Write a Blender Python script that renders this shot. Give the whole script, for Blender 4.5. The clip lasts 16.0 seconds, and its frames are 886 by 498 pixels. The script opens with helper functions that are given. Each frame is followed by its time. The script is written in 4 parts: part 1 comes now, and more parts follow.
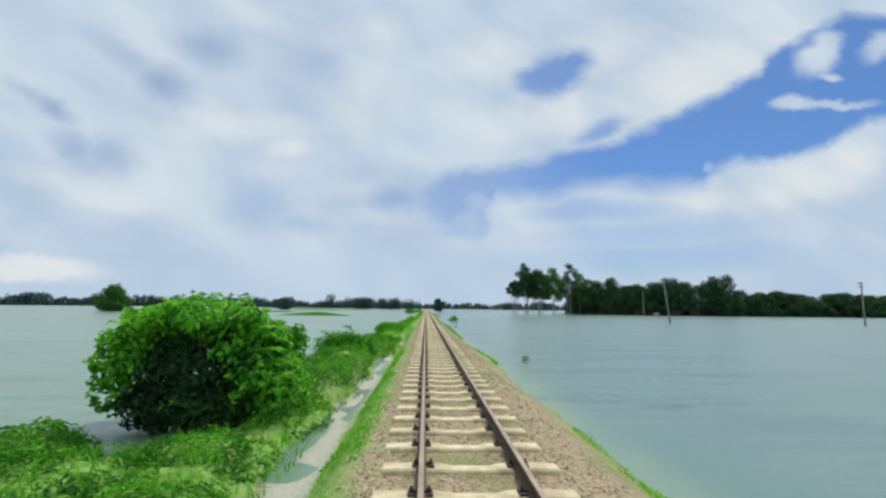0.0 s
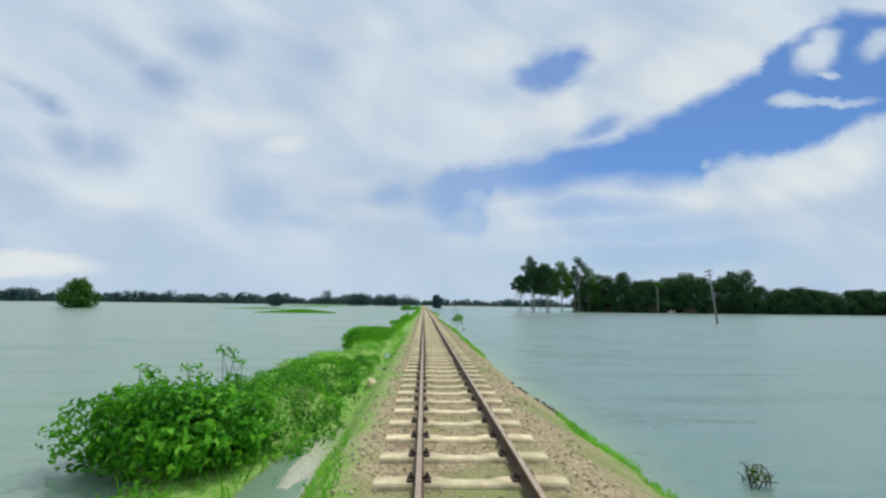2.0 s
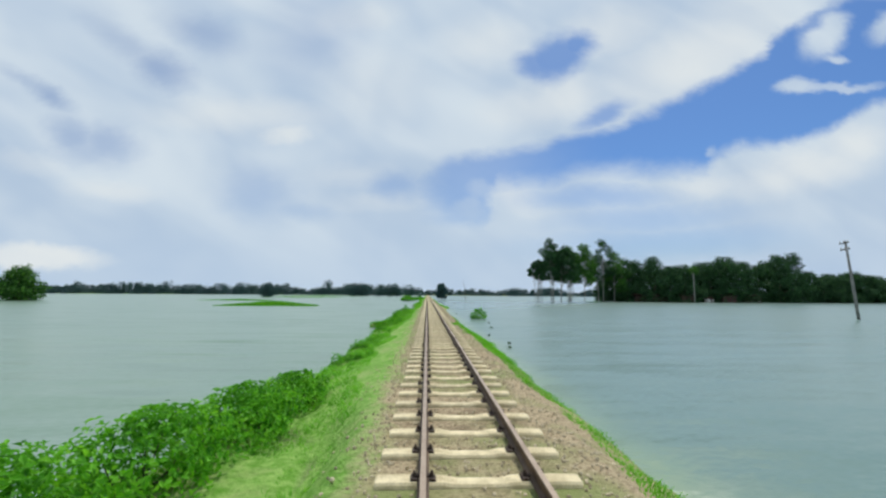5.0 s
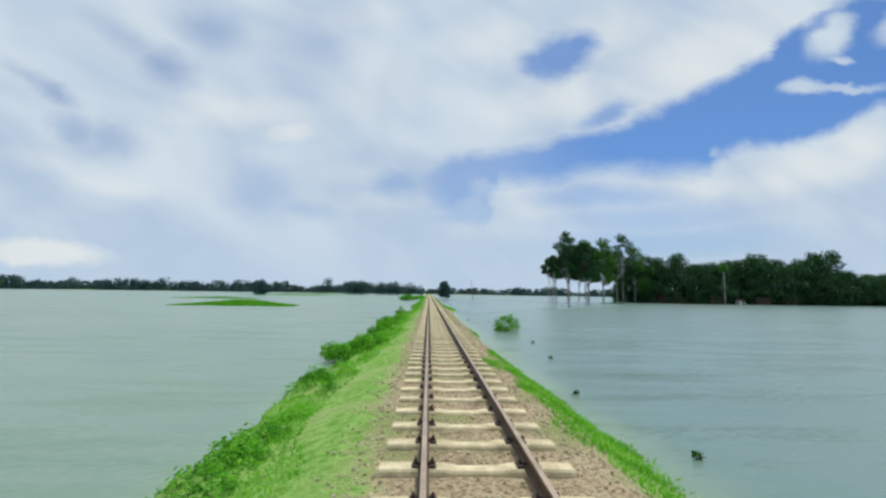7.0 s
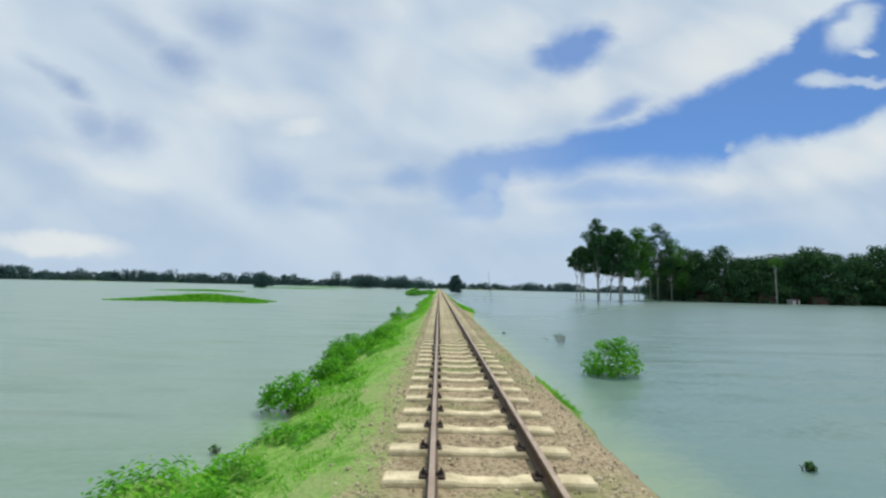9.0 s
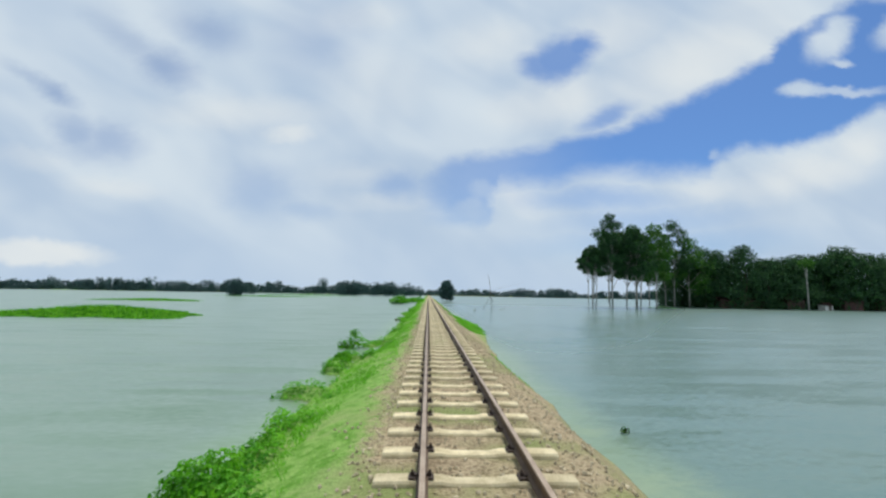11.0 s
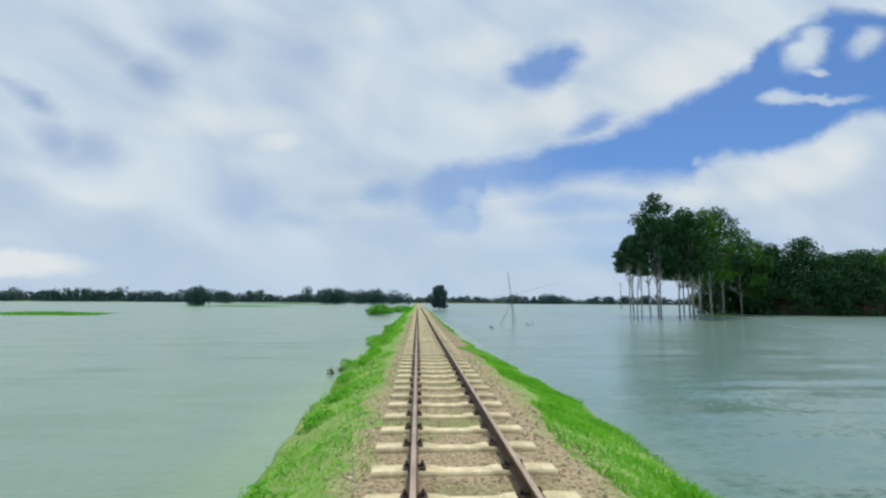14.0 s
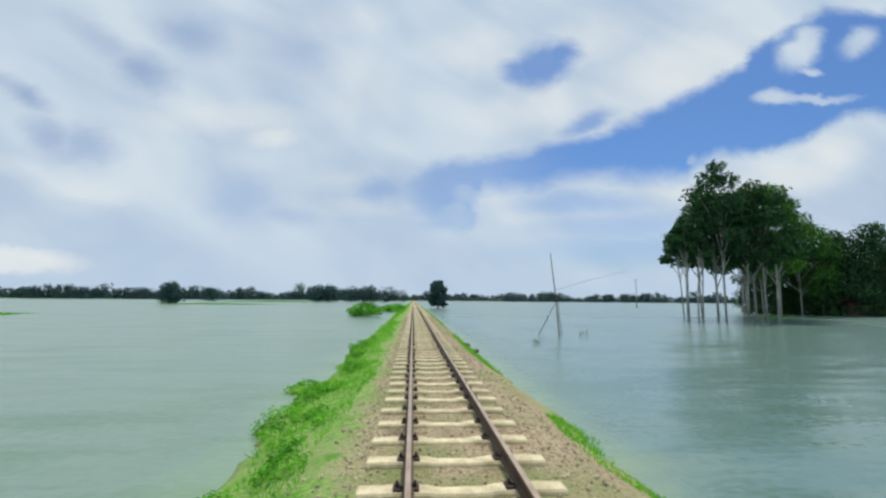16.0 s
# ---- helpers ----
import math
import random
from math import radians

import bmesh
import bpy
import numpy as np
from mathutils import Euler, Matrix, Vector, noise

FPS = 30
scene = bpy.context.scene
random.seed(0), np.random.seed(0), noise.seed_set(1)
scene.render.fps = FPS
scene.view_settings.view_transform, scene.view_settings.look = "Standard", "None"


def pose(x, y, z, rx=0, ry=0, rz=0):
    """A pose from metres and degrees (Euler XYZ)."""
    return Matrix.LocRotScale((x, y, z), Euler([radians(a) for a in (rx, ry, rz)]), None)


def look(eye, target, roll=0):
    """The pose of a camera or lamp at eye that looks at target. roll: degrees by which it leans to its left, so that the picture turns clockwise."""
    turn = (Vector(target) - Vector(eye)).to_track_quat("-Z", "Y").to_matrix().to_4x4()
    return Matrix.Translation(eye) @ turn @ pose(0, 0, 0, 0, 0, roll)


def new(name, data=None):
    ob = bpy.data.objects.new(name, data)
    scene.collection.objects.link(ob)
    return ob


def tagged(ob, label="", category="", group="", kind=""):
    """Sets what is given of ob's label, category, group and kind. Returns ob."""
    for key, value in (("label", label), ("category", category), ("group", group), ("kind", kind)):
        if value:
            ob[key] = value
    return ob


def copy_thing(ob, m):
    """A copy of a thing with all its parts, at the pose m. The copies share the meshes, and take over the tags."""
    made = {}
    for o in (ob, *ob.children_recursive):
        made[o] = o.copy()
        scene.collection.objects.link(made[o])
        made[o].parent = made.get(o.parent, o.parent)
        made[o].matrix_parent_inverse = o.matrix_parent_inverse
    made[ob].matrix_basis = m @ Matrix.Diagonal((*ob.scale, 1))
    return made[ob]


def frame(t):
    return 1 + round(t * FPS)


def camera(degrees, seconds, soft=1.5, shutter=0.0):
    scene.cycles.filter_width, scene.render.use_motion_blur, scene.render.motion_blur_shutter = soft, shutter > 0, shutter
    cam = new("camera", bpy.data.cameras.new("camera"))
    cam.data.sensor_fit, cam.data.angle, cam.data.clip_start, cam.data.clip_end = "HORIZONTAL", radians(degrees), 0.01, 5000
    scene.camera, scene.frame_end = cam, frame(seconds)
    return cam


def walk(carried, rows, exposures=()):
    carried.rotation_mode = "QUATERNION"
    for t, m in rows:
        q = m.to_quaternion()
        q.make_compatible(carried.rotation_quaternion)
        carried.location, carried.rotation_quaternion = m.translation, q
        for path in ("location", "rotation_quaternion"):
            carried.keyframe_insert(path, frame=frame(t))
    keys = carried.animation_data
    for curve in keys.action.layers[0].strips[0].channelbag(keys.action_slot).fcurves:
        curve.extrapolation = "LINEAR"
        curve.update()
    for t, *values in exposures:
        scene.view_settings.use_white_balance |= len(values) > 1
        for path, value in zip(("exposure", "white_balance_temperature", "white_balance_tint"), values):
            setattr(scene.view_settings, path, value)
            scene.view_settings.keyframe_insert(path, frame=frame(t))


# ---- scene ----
# ---- camera: carried along the track, above the left rail ----
cam = camera(90.0, 16.0, soft=2.5)
EYE_X, EYE_Z = -0.513, 1.609
PATH = (
    (0.0, -2.25, -2.20, 7.57, -0.63),
    (0.5, 1.34, -2.25, 7.45, -0.70),
    (1.0, 5.02, -2.32, 7.31, -0.76),
    (1.5, 8.75, -2.36, 7.20, -0.77),
    (2.0, 12.52, -2.47, 7.14, -0.72),
    (2.5, 16.31, -2.35, 7.00, -0.64),
    (3.0, 20.12, -2.18, 6.67, -0.49),
    (3.5, 23.90, -2.06, 6.27, -0.34),
    (4.0, 27.68, -1.94, 5.87, -0.27),
    (6.5, 46.88, -2.20, 5.79, -0.59),
    (7.0, 50.80, -1.82, 5.67, -0.82),
    (7.5, 54.79, -1.50, 5.67, -1.15),
    (8.0, 58.81, -1.07, 5.53, -1.35),
    (8.5, 62.86, -0.79, 5.30, -1.42),
    (9.0, 66.94, -0.54, 4.97, -1.38),
    (11.5, 87.38, -2.27, 6.12, -0.93),
    (12.0, 91.54, -2.53, 6.29, -0.92),
    (12.5, 95.72, -2.71, 6.39, -0.89),
    (13.0, 99.86, -2.79, 6.70, -0.74),
    (13.5, 104.03, -2.97, 6.85, -0.54),
    (14.0, 108.27, -3.28, 6.80, -0.35),
    (14.5, 112.54, -3.61, 6.72, -0.23),
    (15.0, 116.83, -3.81, 6.67, -0.08),
    (15.5, 121.08, -3.87, 6.59, -0.13),
    (16.0, 125.35, -3.86, 6.50, -0.43),
)
walk(cam, [(t, pose(EYE_X, y, EYE_Z, 90 + pitch, roll, yaw)) for t, y, yaw, pitch, roll in PATH])

WATER_Z = -0.85
SLEEPER_STEP = 0.75
SLEEPER_START = 0.0

# ---- world: blue sky with broken high cloud ----
world = bpy.data.worlds.new("sky")
scene.world = world
world.use_nodes = True
wt = world.node_tree
wt.nodes.clear()


class Net:
    """Small helper that strings shader nodes together."""

    def __init__(self, tree):
        self.tree = tree

    def node(self, kind):
        return self.tree.nodes.new(kind)

    def put(self, socket, value):
        if isinstance(value, bpy.types.NodeSocket):
            self.tree.links.new(value, socket)
        else:
            socket.default_value = value

    def math(self, op, a, b=0.0, c=0.0, clamp=False):
        n = self.node("ShaderNodeMath")
        n.operation, n.use_clamp = op, clamp
        self.put(n.inputs[0], a), self.put(n.inputs[1], b), self.put(n.inputs[2], c)
        return n.outputs[0]

    def step(self, value, lo, hi):
        n = self.node("ShaderNodeMapRange")
        n.interpolation_type = "SMOOTHSTEP"
        self.put(n.inputs[0], value), self.put(n.inputs[1], lo), self.put(n.inputs[2], hi)
        n.inputs[3].default_value, n.inputs[4].default_value = 0.0, 1.0
        return n.outputs[0]

    def mix(self, fac, a, b, blend="MIX"):
        n = self.node("ShaderNodeMix")
        n.data_type, n.blend_type = "RGBA", blend
        self.put(n.inputs[0], fac), self.put(n.inputs[6], a), self.put(n.inputs[7], b)
        return n.outputs[2]

    def noise(self, vec, scale, detail=4.0, rough=0.55, warp=0.0, output=0):
        n = self.node("ShaderNodeTexNoise")
        self.put(n.inputs["Vector"], vec)
        n.inputs["Scale"].default_value, n.inputs["Detail"].default_value = scale, detail
        n.inputs["Roughness"].default_value, n.inputs["Distortion"].default_value = rough, warp
        return n.outputs[output]

    def vec(self, x, y, z=0.0):
        n = self.node("ShaderNodeCombineXYZ")
        self.put(n.inputs[0], x), self.put(n.inputs[1], y), self.put(n.inputs[2], z)
        return n.outputs[0]

    def ramp(self, fac, stops):
        n = self.node("ShaderNodeValToRGB")
        e = n.color_ramp.elements
        while len(e) < len(stops):
            e.new(0.5)
        for el, (pos, col) in zip(e, stops):
            el.position = pos
            el.color = col if len(col) == 4 else (*col, 1)
        self.put(n.inputs[0], fac)
        return n.outputs[0]


W = Net(wt)
CLOUD_GREY, CLOUD_PALE, CLOUD_WHITE, CLOUD_LOW = (0.435, 0.555, 0.71, 1), (0.645, 0.735, 0.81, 1), (0.77, 0.81, 0.815, 1), (0.455, 0.585, 0.75, 1)
xyz = W.node("ShaderNodeSeparateXYZ")
wt.links.new(W.node("ShaderNodeTexCoord").outputs["Generated"], xyz.inputs[0])
ahead = W.math("MAXIMUM", xyz.outputs[1], 0.04)
u0, v0 = W.math("DIVIDE", xyz.outputs[0], ahead), W.math("DIVIDE", xyz.outputs[2], ahead)


def ruffle(scale, z):
    n = W.node("ShaderNodeSeparateColor")
    wt.links.new(W.noise(W.vec(u0, W.math("MULTIPLY", v0, 1.5), z), scale, 5.0, 0.6, 0.3, output=1), n.inputs[0])
    return W.math("SUBTRACT", n.outputs[0], 0.5), W.math("SUBTRACT", n.outputs[1], 0.5)


(ru, rv), (su, sv) = ruffle(6.0, 3.0), ruffle(22.0, 8.0)
u = W.math("ADD", u0, W.math("ADD", W.math("MULTIPLY", ru, 0.08), W.math("MULTIPLY", su, 0.026)))
v = W.math("ADD", v0, W.math("ADD", W.math("MULTIPLY", rv, 0.06), W.math("MULTIPLY", sv, 0.020)))
front = W.step(xyz.outputs[1], 0.05, 0.3)


def blob(cu, cv, a, b, turn, strength, inner=0.1):
    """A soft ellipse of sky, of the given strength in its middle."""
    c, s = math.cos(radians(turn)), math.sin(radians(turn))
    du, dv = W.math("SUBTRACT", u, cu), W.math("SUBTRACT", v, cv)
    p = W.math("MULTIPLY_ADD", du, c / a, W.math("MULTIPLY", dv, s / a))
    q = W.math("MULTIPLY_ADD", du, -s / b, W.math("MULTIPLY", dv, c / b))
    r = W.math("SQRT", W.math("MULTIPLY_ADD", p, p, W.math("MULTIPLY", q, q)))
    return W.math("MULTIPLY", W.step(r, 1.25, inner), strength)


pos = W.math("DIVIDE", W.math("ADD", u, 0.2), 1.5)
UPPER = ((-0.025, 0.264), (0.0, 0.293), (0.045, 0.308), (0.111, 0.323), (0.19, 0.338), (0.275, 0.347), (0.302, 0.364), (0.362, 0.381), (0.442, 0.392), (0.496, 0.426), (0.551, 0.45), (0.633, 0.483), (0.716, 0.528), (0.815, 0.587), (0.845, 0.632), (0.888, 0.661), (0.946, 0.694), (1.004, 0.728), (1.055, 0.756))
LOWER = ((-0.044, 0.24), (0.002, 0.195), (0.061, 0.172), (0.123, 0.174), (0.144, 0.219), (0.159, 0.256), (0.229, 0.256), (0.295, 0.258), (0.354, 0.274), (0.427, 0.283), (0.56, 0.287), (0.667, 0.295), (0.695, 0.328), (0.756, 0.352), (0.83, 0.35), (0.898, 0.368), (0.968, 0.397), (1.011, 0.428), (1.082, 0.47))
upper = W.ramp(pos, [((a + 0.2) / 1.5, (h, h, h)) for a, h in UPPER])
lower = W.ramp(pos, [((a + 0.2) / 1.5, (h, h, h)) for a, h in LOWER])
gap = W.math("MULTIPLY", W.step(W.math("SUBTRACT", upper, v), -0.02, 0.026), W.step(W.math("SUBTRACT", v, lower), W.math("MULTIPLY_ADD", W.step(u, 0.5, 0.8), 0.018, -0.034), W.math("MULTIPLY_ADD", W.step(u, 0.5, 0.8), -0.018, 0.045)))
clear = W.math("MULTIPLY", gap, W.math("MULTIPLY_ADD", W.step(u, 0.0, 0.45), 0.4, W.math("MULTIPLY", W.step(u, -0.08, 0.06), 0.6)))
for spot in (
    (0.350, 0.592, 0.062, 0.046, 12, 0.9, 0.3),
    (0.258, 0.552, 0.066, 0.048, 8, 0.8, 0.3),
    (0.303, 0.568, 0.098, 0.062, 24, 0.86, 0.4),
    (0.416, 0.424, 0.085, 0.030, 26, 0.72, 0.15),
    (-0.534, 0.604, 0.125, 0.062, -18, 0.34, 0.0),
    (-0.616, 0.512, 0.092, 0.052, -28, 0.46, 0.05),
    (-0.700, 0.570, 0.160, 0.045, -36, 0.26, 0.0),
    (-0.864, 0.443, 0.085, 0.030, -30, 0.48, 0.0),
    (-0.910, 0.470, 0.120, 0.024, -31, 0.26, 0.0),
    (-0.805, 0.352, 0.085, 0.052, -25, 0.44, 0.1),
    (-0.725, 0.338, 0.090, 0.055, -10, 0.44, 0.1),
    (-0.763, 0.322, 0.120, 0.055, -10, 0.34, 0.0),
    (-0.389, 0.222, 0.110, 0.085, -12, 0.33, 0.0),
    (-0.300, 0.186, 0.110, 0.028, -8, 0.24, 0.0),
    (-0.065, 0.250, 0.080, 0.040, 0, 0.38, 0.0),
    (-0.275, 0.602, 0.150, 0.130, 0, 0.22, 0.0),
) + (
    (0.547, 0.120, 0.390, 0.055, 3, 0.48),
    (0.50, 0.175, 0.27, 0.05, 4, 0.42),
    (0.391, 0.226, 0.24, 0.042, 0, 0.5),
    (0.069, 0.186, 0.078, 0.036, 10, 0.40),
):
    clear = W.math("MAXIMUM", clear, blob(*spot))
for spot in (
    (0.962, 0.628, 0.075, 0.050, 35, 0.95),
    (1.000, 0.668, 0.050, 0.040, 55, 0.9),
    (1.135, 0.665, 0.070, 0.040, 30, 0.9),
    (0.991, 0.576, 0.036, 0.013, 0, 0.75),
    (0.893, 0.506, 0.056, 0.022, 6, 0.9),
    (1.000, 0.507, 0.130, 0.013, 5, 0.7),
    (0.672, 0.340, 0.022, 0.014, 0, 0.5),
    (0.089, 0.204, 0.045, 0.022, 0, 0.4),
    (0.119, 0.238, 0.040, 0.024, 0, 0.35),
):
    clear = W.math("MULTIPLY", clear, W.math("SUBTRACT", 1.0, blob(*spot, inner=0.3)))
clear = W.math("MULTIPLY", clear, front)
# brighter billows in the cloud sheet
white = 0.0
for spot in (
    (-0.429, 0.410, 0.255, 0.054, 0, 0.62),
    (-0.333, 0.365, 0.066, 0.026, 0, 0.85),
    (-0.710, 0.227, 0.121, 0.031, -5, 0.50),
    (-0.907, 0.292, 0.102, 0.031, -8, 0.42),
    (-0.175, 0.276, 0.115, 0.036, 5, 0.42),
    (-0.108, 0.209, 0.121, 0.026, 3, 0.40),
    (-0.865, 0.076, 0.159, 0.031, -3, 1.0, 0.45),
    (-0.90, 0.088, 0.075, 0.026, 0, 1.0, 0.4),
    (0.296, 0.464, 0.191, 0.071, 12, 0.85),
    (0.643, 0.577, 0.319, 0.128, 27, 0.95),
    (0.450, 0.640, 0.170, 0.090, 20, 0.75),
    (0.140, 0.600, 0.130, 0.080, 5, 0.55),
    (0.203, 0.231, 0.077, 0.041, -35, 0.60),
    (0.665, 0.257, 0.115, 0.036, 5, 0.65),
    (0.881, 0.296, 0.242, 0.059, 13, 0.95),
    (1.027, 0.363, 0.115, 0.064, 20, 0.80),
    (-0.131, 0.481, 0.140, 0.115, 0, 0.35),
    (-0.164, 0.657, 0.115, 0.046, 10, 0.50),
    (0.751, 0.695, 0.179, 0.077, 20, 0.50),
):
    white = W.math("MAXIMUM", white, blob(*spot))
billow = W.noise(W.node("ShaderNodeTexCoord").outputs["Generated"], 3.2, 3.0, 0.5, 0.4)
lean_a = W.math("MULTIPLY_ADD", u0, 0.86, W.math("MULTIPLY", v0, -0.5))
lean_b = W.math("MULTIPLY_ADD", u0, 0.5, W.math("MULTIPLY", v0, 0.86))
fluff = W.noise(W.vec(lean_a, W.math("MULTIPLY", lean_b, 2.3), 5.0), 3.0, 2.5, 0.45, 0.4)
shade = W.step(W.math("ADD", W.math("MULTIPLY", billow, 0.5), W.math("MULTIPLY", fluff, 0.5)), 0.32, 0.68)
cloud = W.mix(shade, CLOUD_GREY, CLOUD_PALE)
low = W.step(v0, 0.26, 0.0)
cloud = W.mix(W.math("MULTIPLY", low, 0.6), cloud, CLOUD_LOW)
cloud = W.mix(W.math("MULTIPLY", white, W.math("ADD", 0.55, W.math("MULTIPLY", shade, 0.45))), cloud, CLOUD_WHITE)
SUN_ELEVATION, SUN_AZIMUTH = radians(60), radians(25)
nishita = W.node("ShaderNodeTexSky")
nishita.sky_type, nishita.sun_disc, nishita.sun_elevation, nishita.sun_rotation = "NISHITA", False, SUN_ELEVATION, SUN_AZIMUTH
blue = W.mix(1.0, nishita.outputs[0], (0.039, 0.063, 0.096, 1), "MULTIPLY")
sky = W.mix(clear, cloud, blue)
back = W.node("ShaderNodeBackground")
W.put(back.inputs[0], sky)
back.inputs[1].default_value = 1.0
wt.links.new(back.outputs[0], W.node("ShaderNodeOutputWorld").inputs[0])

sun = new("sun", bpy.data.lights.new("sun", "SUN"))
sun.data.energy, sun.data.angle, sun.data.color = 2.6, radians(4), (1.0, 0.955, 0.88)
sun.matrix_world = look((0, 0, 0), (-math.sin(SUN_AZIMUTH) * math.cos(SUN_ELEVATION), -math.cos(SUN_AZIMUTH) * math.cos(SUN_ELEVATION), -math.sin(SUN_ELEVATION)))


# ---- materials ----
def material(name):
    m = bpy.data.materials.new(name)
    m.use_nodes = True
    return m, Net(m.node_tree), m.node_tree.nodes["Principled BSDF"]


def obj_coord(n):
    return n.node("ShaderNodeTexCoord").outputs["Object"]


def surface(name, dark, light, rough=0.8, scale=6.0, grain=60.0, bump=0.3, metal=0.0, dist=0.01, vary=0.0):
    """Two-scale mottled surface with grain relief."""
    m, n, p = material(name)
    co = obj_coord(n)
    big, small = n.noise(co, scale, 4.0, 0.6), n.noise(co, grain, 3.0, 0.6)
    f = n.step(n.math("ADD", n.math("MULTIPLY", big, 0.6), n.math("MULTIPLY", small, 0.4)), 0.36, 0.64)
    col = n.mix(f, (*dark, 1), (*light, 1))
    if vary:
        r = n.node("ShaderNodeObjectInfo").outputs["Random"]
        i = n.node("ShaderNodeNewGeometry").outputs["Random Per Island"]
        k = n.math("ADD", 1 - vary, n.math("MULTIPLY", n.math("FRACT", n.math("ADD", r, i)), 2 * vary))
        col = n.mix(1.0, col, n.vec(k, k, k), "MULTIPLY")
    n.put(p.inputs["Base Color"], col)
    p.inputs["Roughness"].default_value, p.inputs["Metallic"].default_value = rough, metal
    b = n.node("ShaderNodeBump")
    b.inputs["Strength"].default_value, b.inputs["Distance"].default_value = bump, dist
    n.put(b.inputs["Height"], small)
    n.put(p.inputs["Normal"], b.outputs[0])
    return m


def foliage(name, dark, mid, light, rough=0.55, thin=0.3, grain=0.9, clumpy=0.4):
    """Leaves: every leaf its own green, some light passing through."""
    m, n, p = material(name)
    i = n.node("ShaderNodeNewGeometry").outputs["Random Per Island"]
    patch = n.noise(obj_coord(n), grain, 4.0, 0.6)
    f = n.math("ADD", n.math("MULTIPLY", i, 1 - clumpy), n.math("MULTIPLY", n.step(patch, 0.3, 0.7), clumpy))
    col = n.ramp(f, [(0.1, dark), (0.5, mid), (0.95, light)])
    n.put(p.inputs["Base Color"], col)
    p.inputs["Roughness"].default_value = rough
    p.inputs["Specular IOR Level"].default_value = 0.25
    t = n.node("ShaderNodeBsdfTranslucent")
    n.put(t.inputs[0], n.mix(1.0, col, (1.15, 1.2, 0.6, 1), "MULTIPLY"))
    mx = n.node("ShaderNodeMixShader")
    mx.inputs[0].default_value = thin
    out = m.node_tree.nodes["Material Output"]
    m.node_tree.links.new(p.outputs[0], mx.inputs[1])
    m.node_tree.links.new(t.outputs[0], mx.inputs[2])
    m.node_tree.links.new(mx.outputs[0], out.inputs[0])
    return m


M_CONCRETE = surface("weathered_concrete", (0.46, 0.38, 0.215), (0.76, 0.655, 0.42), 0.85, 5.0, 70.0, 0.35, vary=0.14)
M_RAIL = surface("rusted_rail_steel", (0.06, 0.034, 0.018), (0.14, 0.085, 0.045), 0.6, 3.0, 45.0, 0.3, 0.35)
M_RAILTOP = surface("worn_rail_head", (0.30, 0.22, 0.155), (0.46, 0.36, 0.27), 0.45, 2.0, 40.0, 0.1, 0.4)
M_CLIP = surface("rusty_iron", (0.03, 0.022, 0.018), (0.08, 0.05, 0.035), 0.75, 9.0, 60.0, 0.3, 0.2)
M_STONE = surface("ballast_stone", (0.33, 0.265, 0.165), (0.66, 0.56, 0.38), 0.9, 8.0, 50.0, 0.3, vary=0.2)
M_BARK = surface("brown_bark", (0.06, 0.045, 0.03), (0.16, 0.125, 0.09), 0.9, 2.0, 18.0, 0.6, dist=0.03)
M_PALEBARK = surface("pale_bark", (0.22, 0.21, 0.18), (0.46, 0.44, 0.40), 0.85, 1.2, 14.0, 0.4, dist=0.03)
M_BAMBOO = surface("grey_bamboo", (0.09, 0.08, 0.06), (0.20, 0.18, 0.14), 0.8, 3.0, 30.0, 0.3)
M_POLE = surface("grey_timber", (0.16, 0.15, 0.14), (0.33, 0.31, 0.29), 0.85, 2.0, 30.0, 0.4)
M_IRON = surface("dark_iron", (0.03, 0.03, 0.032), (0.07, 0.07, 0.072), 0.6, 4.0, 40.0, 0.2, 0.5)
M_TIN = surface("rusty_tin_sheet", (0.045, 0.017, 0.014), (0.105, 0.04, 0.031), 0.6, 0.8, 20.0, 0.3, 0.1)
M_WALL = surface("lime_washed_wall", (0.50, 0.47, 0.43), (0.72, 0.70, 0.66), 0.9, 0.9, 15.0, 0.2)
M_DOOR = surface("weathered_door_wood", (0.05, 0.035, 0.025), (0.11, 0.08, 0.055), 0.8, 2.0, 25.0, 0.3)
M_LEAF = foliage("bush_leaf", (0.02, 0.12, 0.012), (0.11, 0.42, 0.03), (0.30, 0.66, 0.06), thin=0.32)
M_WEED = foliage("weed_leaf", (0.036, 0.175, 0.011), (0.135, 0.43, 0.026), (0.28, 0.61, 0.06), thin=0.38, grain=1.7, clumpy=0.62)
M_BERM = foliage("berm_leaf", (0.013, 0.092, 0.006), (0.07, 0.30, 0.014), (0.20, 0.52, 0.035), thin=0.35, grain=1.7, clumpy=0.6)
# Leaf colours with the shade inside the bush painted in.
M_CORE_SHADE = foliage("shaded_core_leaf", (0.008, 0.028, 0.012), (0.02, 0.06, 0.022), (0.05, 0.14, 0.035), rough=0.8, thin=0.1)
M_GRASS = foliage("grass_blade", (0.095, 0.32, 0.02), (0.18, 0.50, 0.045), (0.33, 0.64, 0.11), thin=0.42, grain=1.3, clumpy=0.6)
M_SHOOT = foliage("young_bush_leaf", (0.09, 0.34, 0.02), (0.21, 0.56, 0.035), (0.42, 0.74, 0.08), thin=0.4)
# Grove leaves in two tones: shade and sunlight put into the colours.
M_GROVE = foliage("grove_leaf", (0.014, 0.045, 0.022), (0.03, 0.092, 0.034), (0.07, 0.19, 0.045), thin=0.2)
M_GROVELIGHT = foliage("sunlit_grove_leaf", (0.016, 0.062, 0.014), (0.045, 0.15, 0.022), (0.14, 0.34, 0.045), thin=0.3)
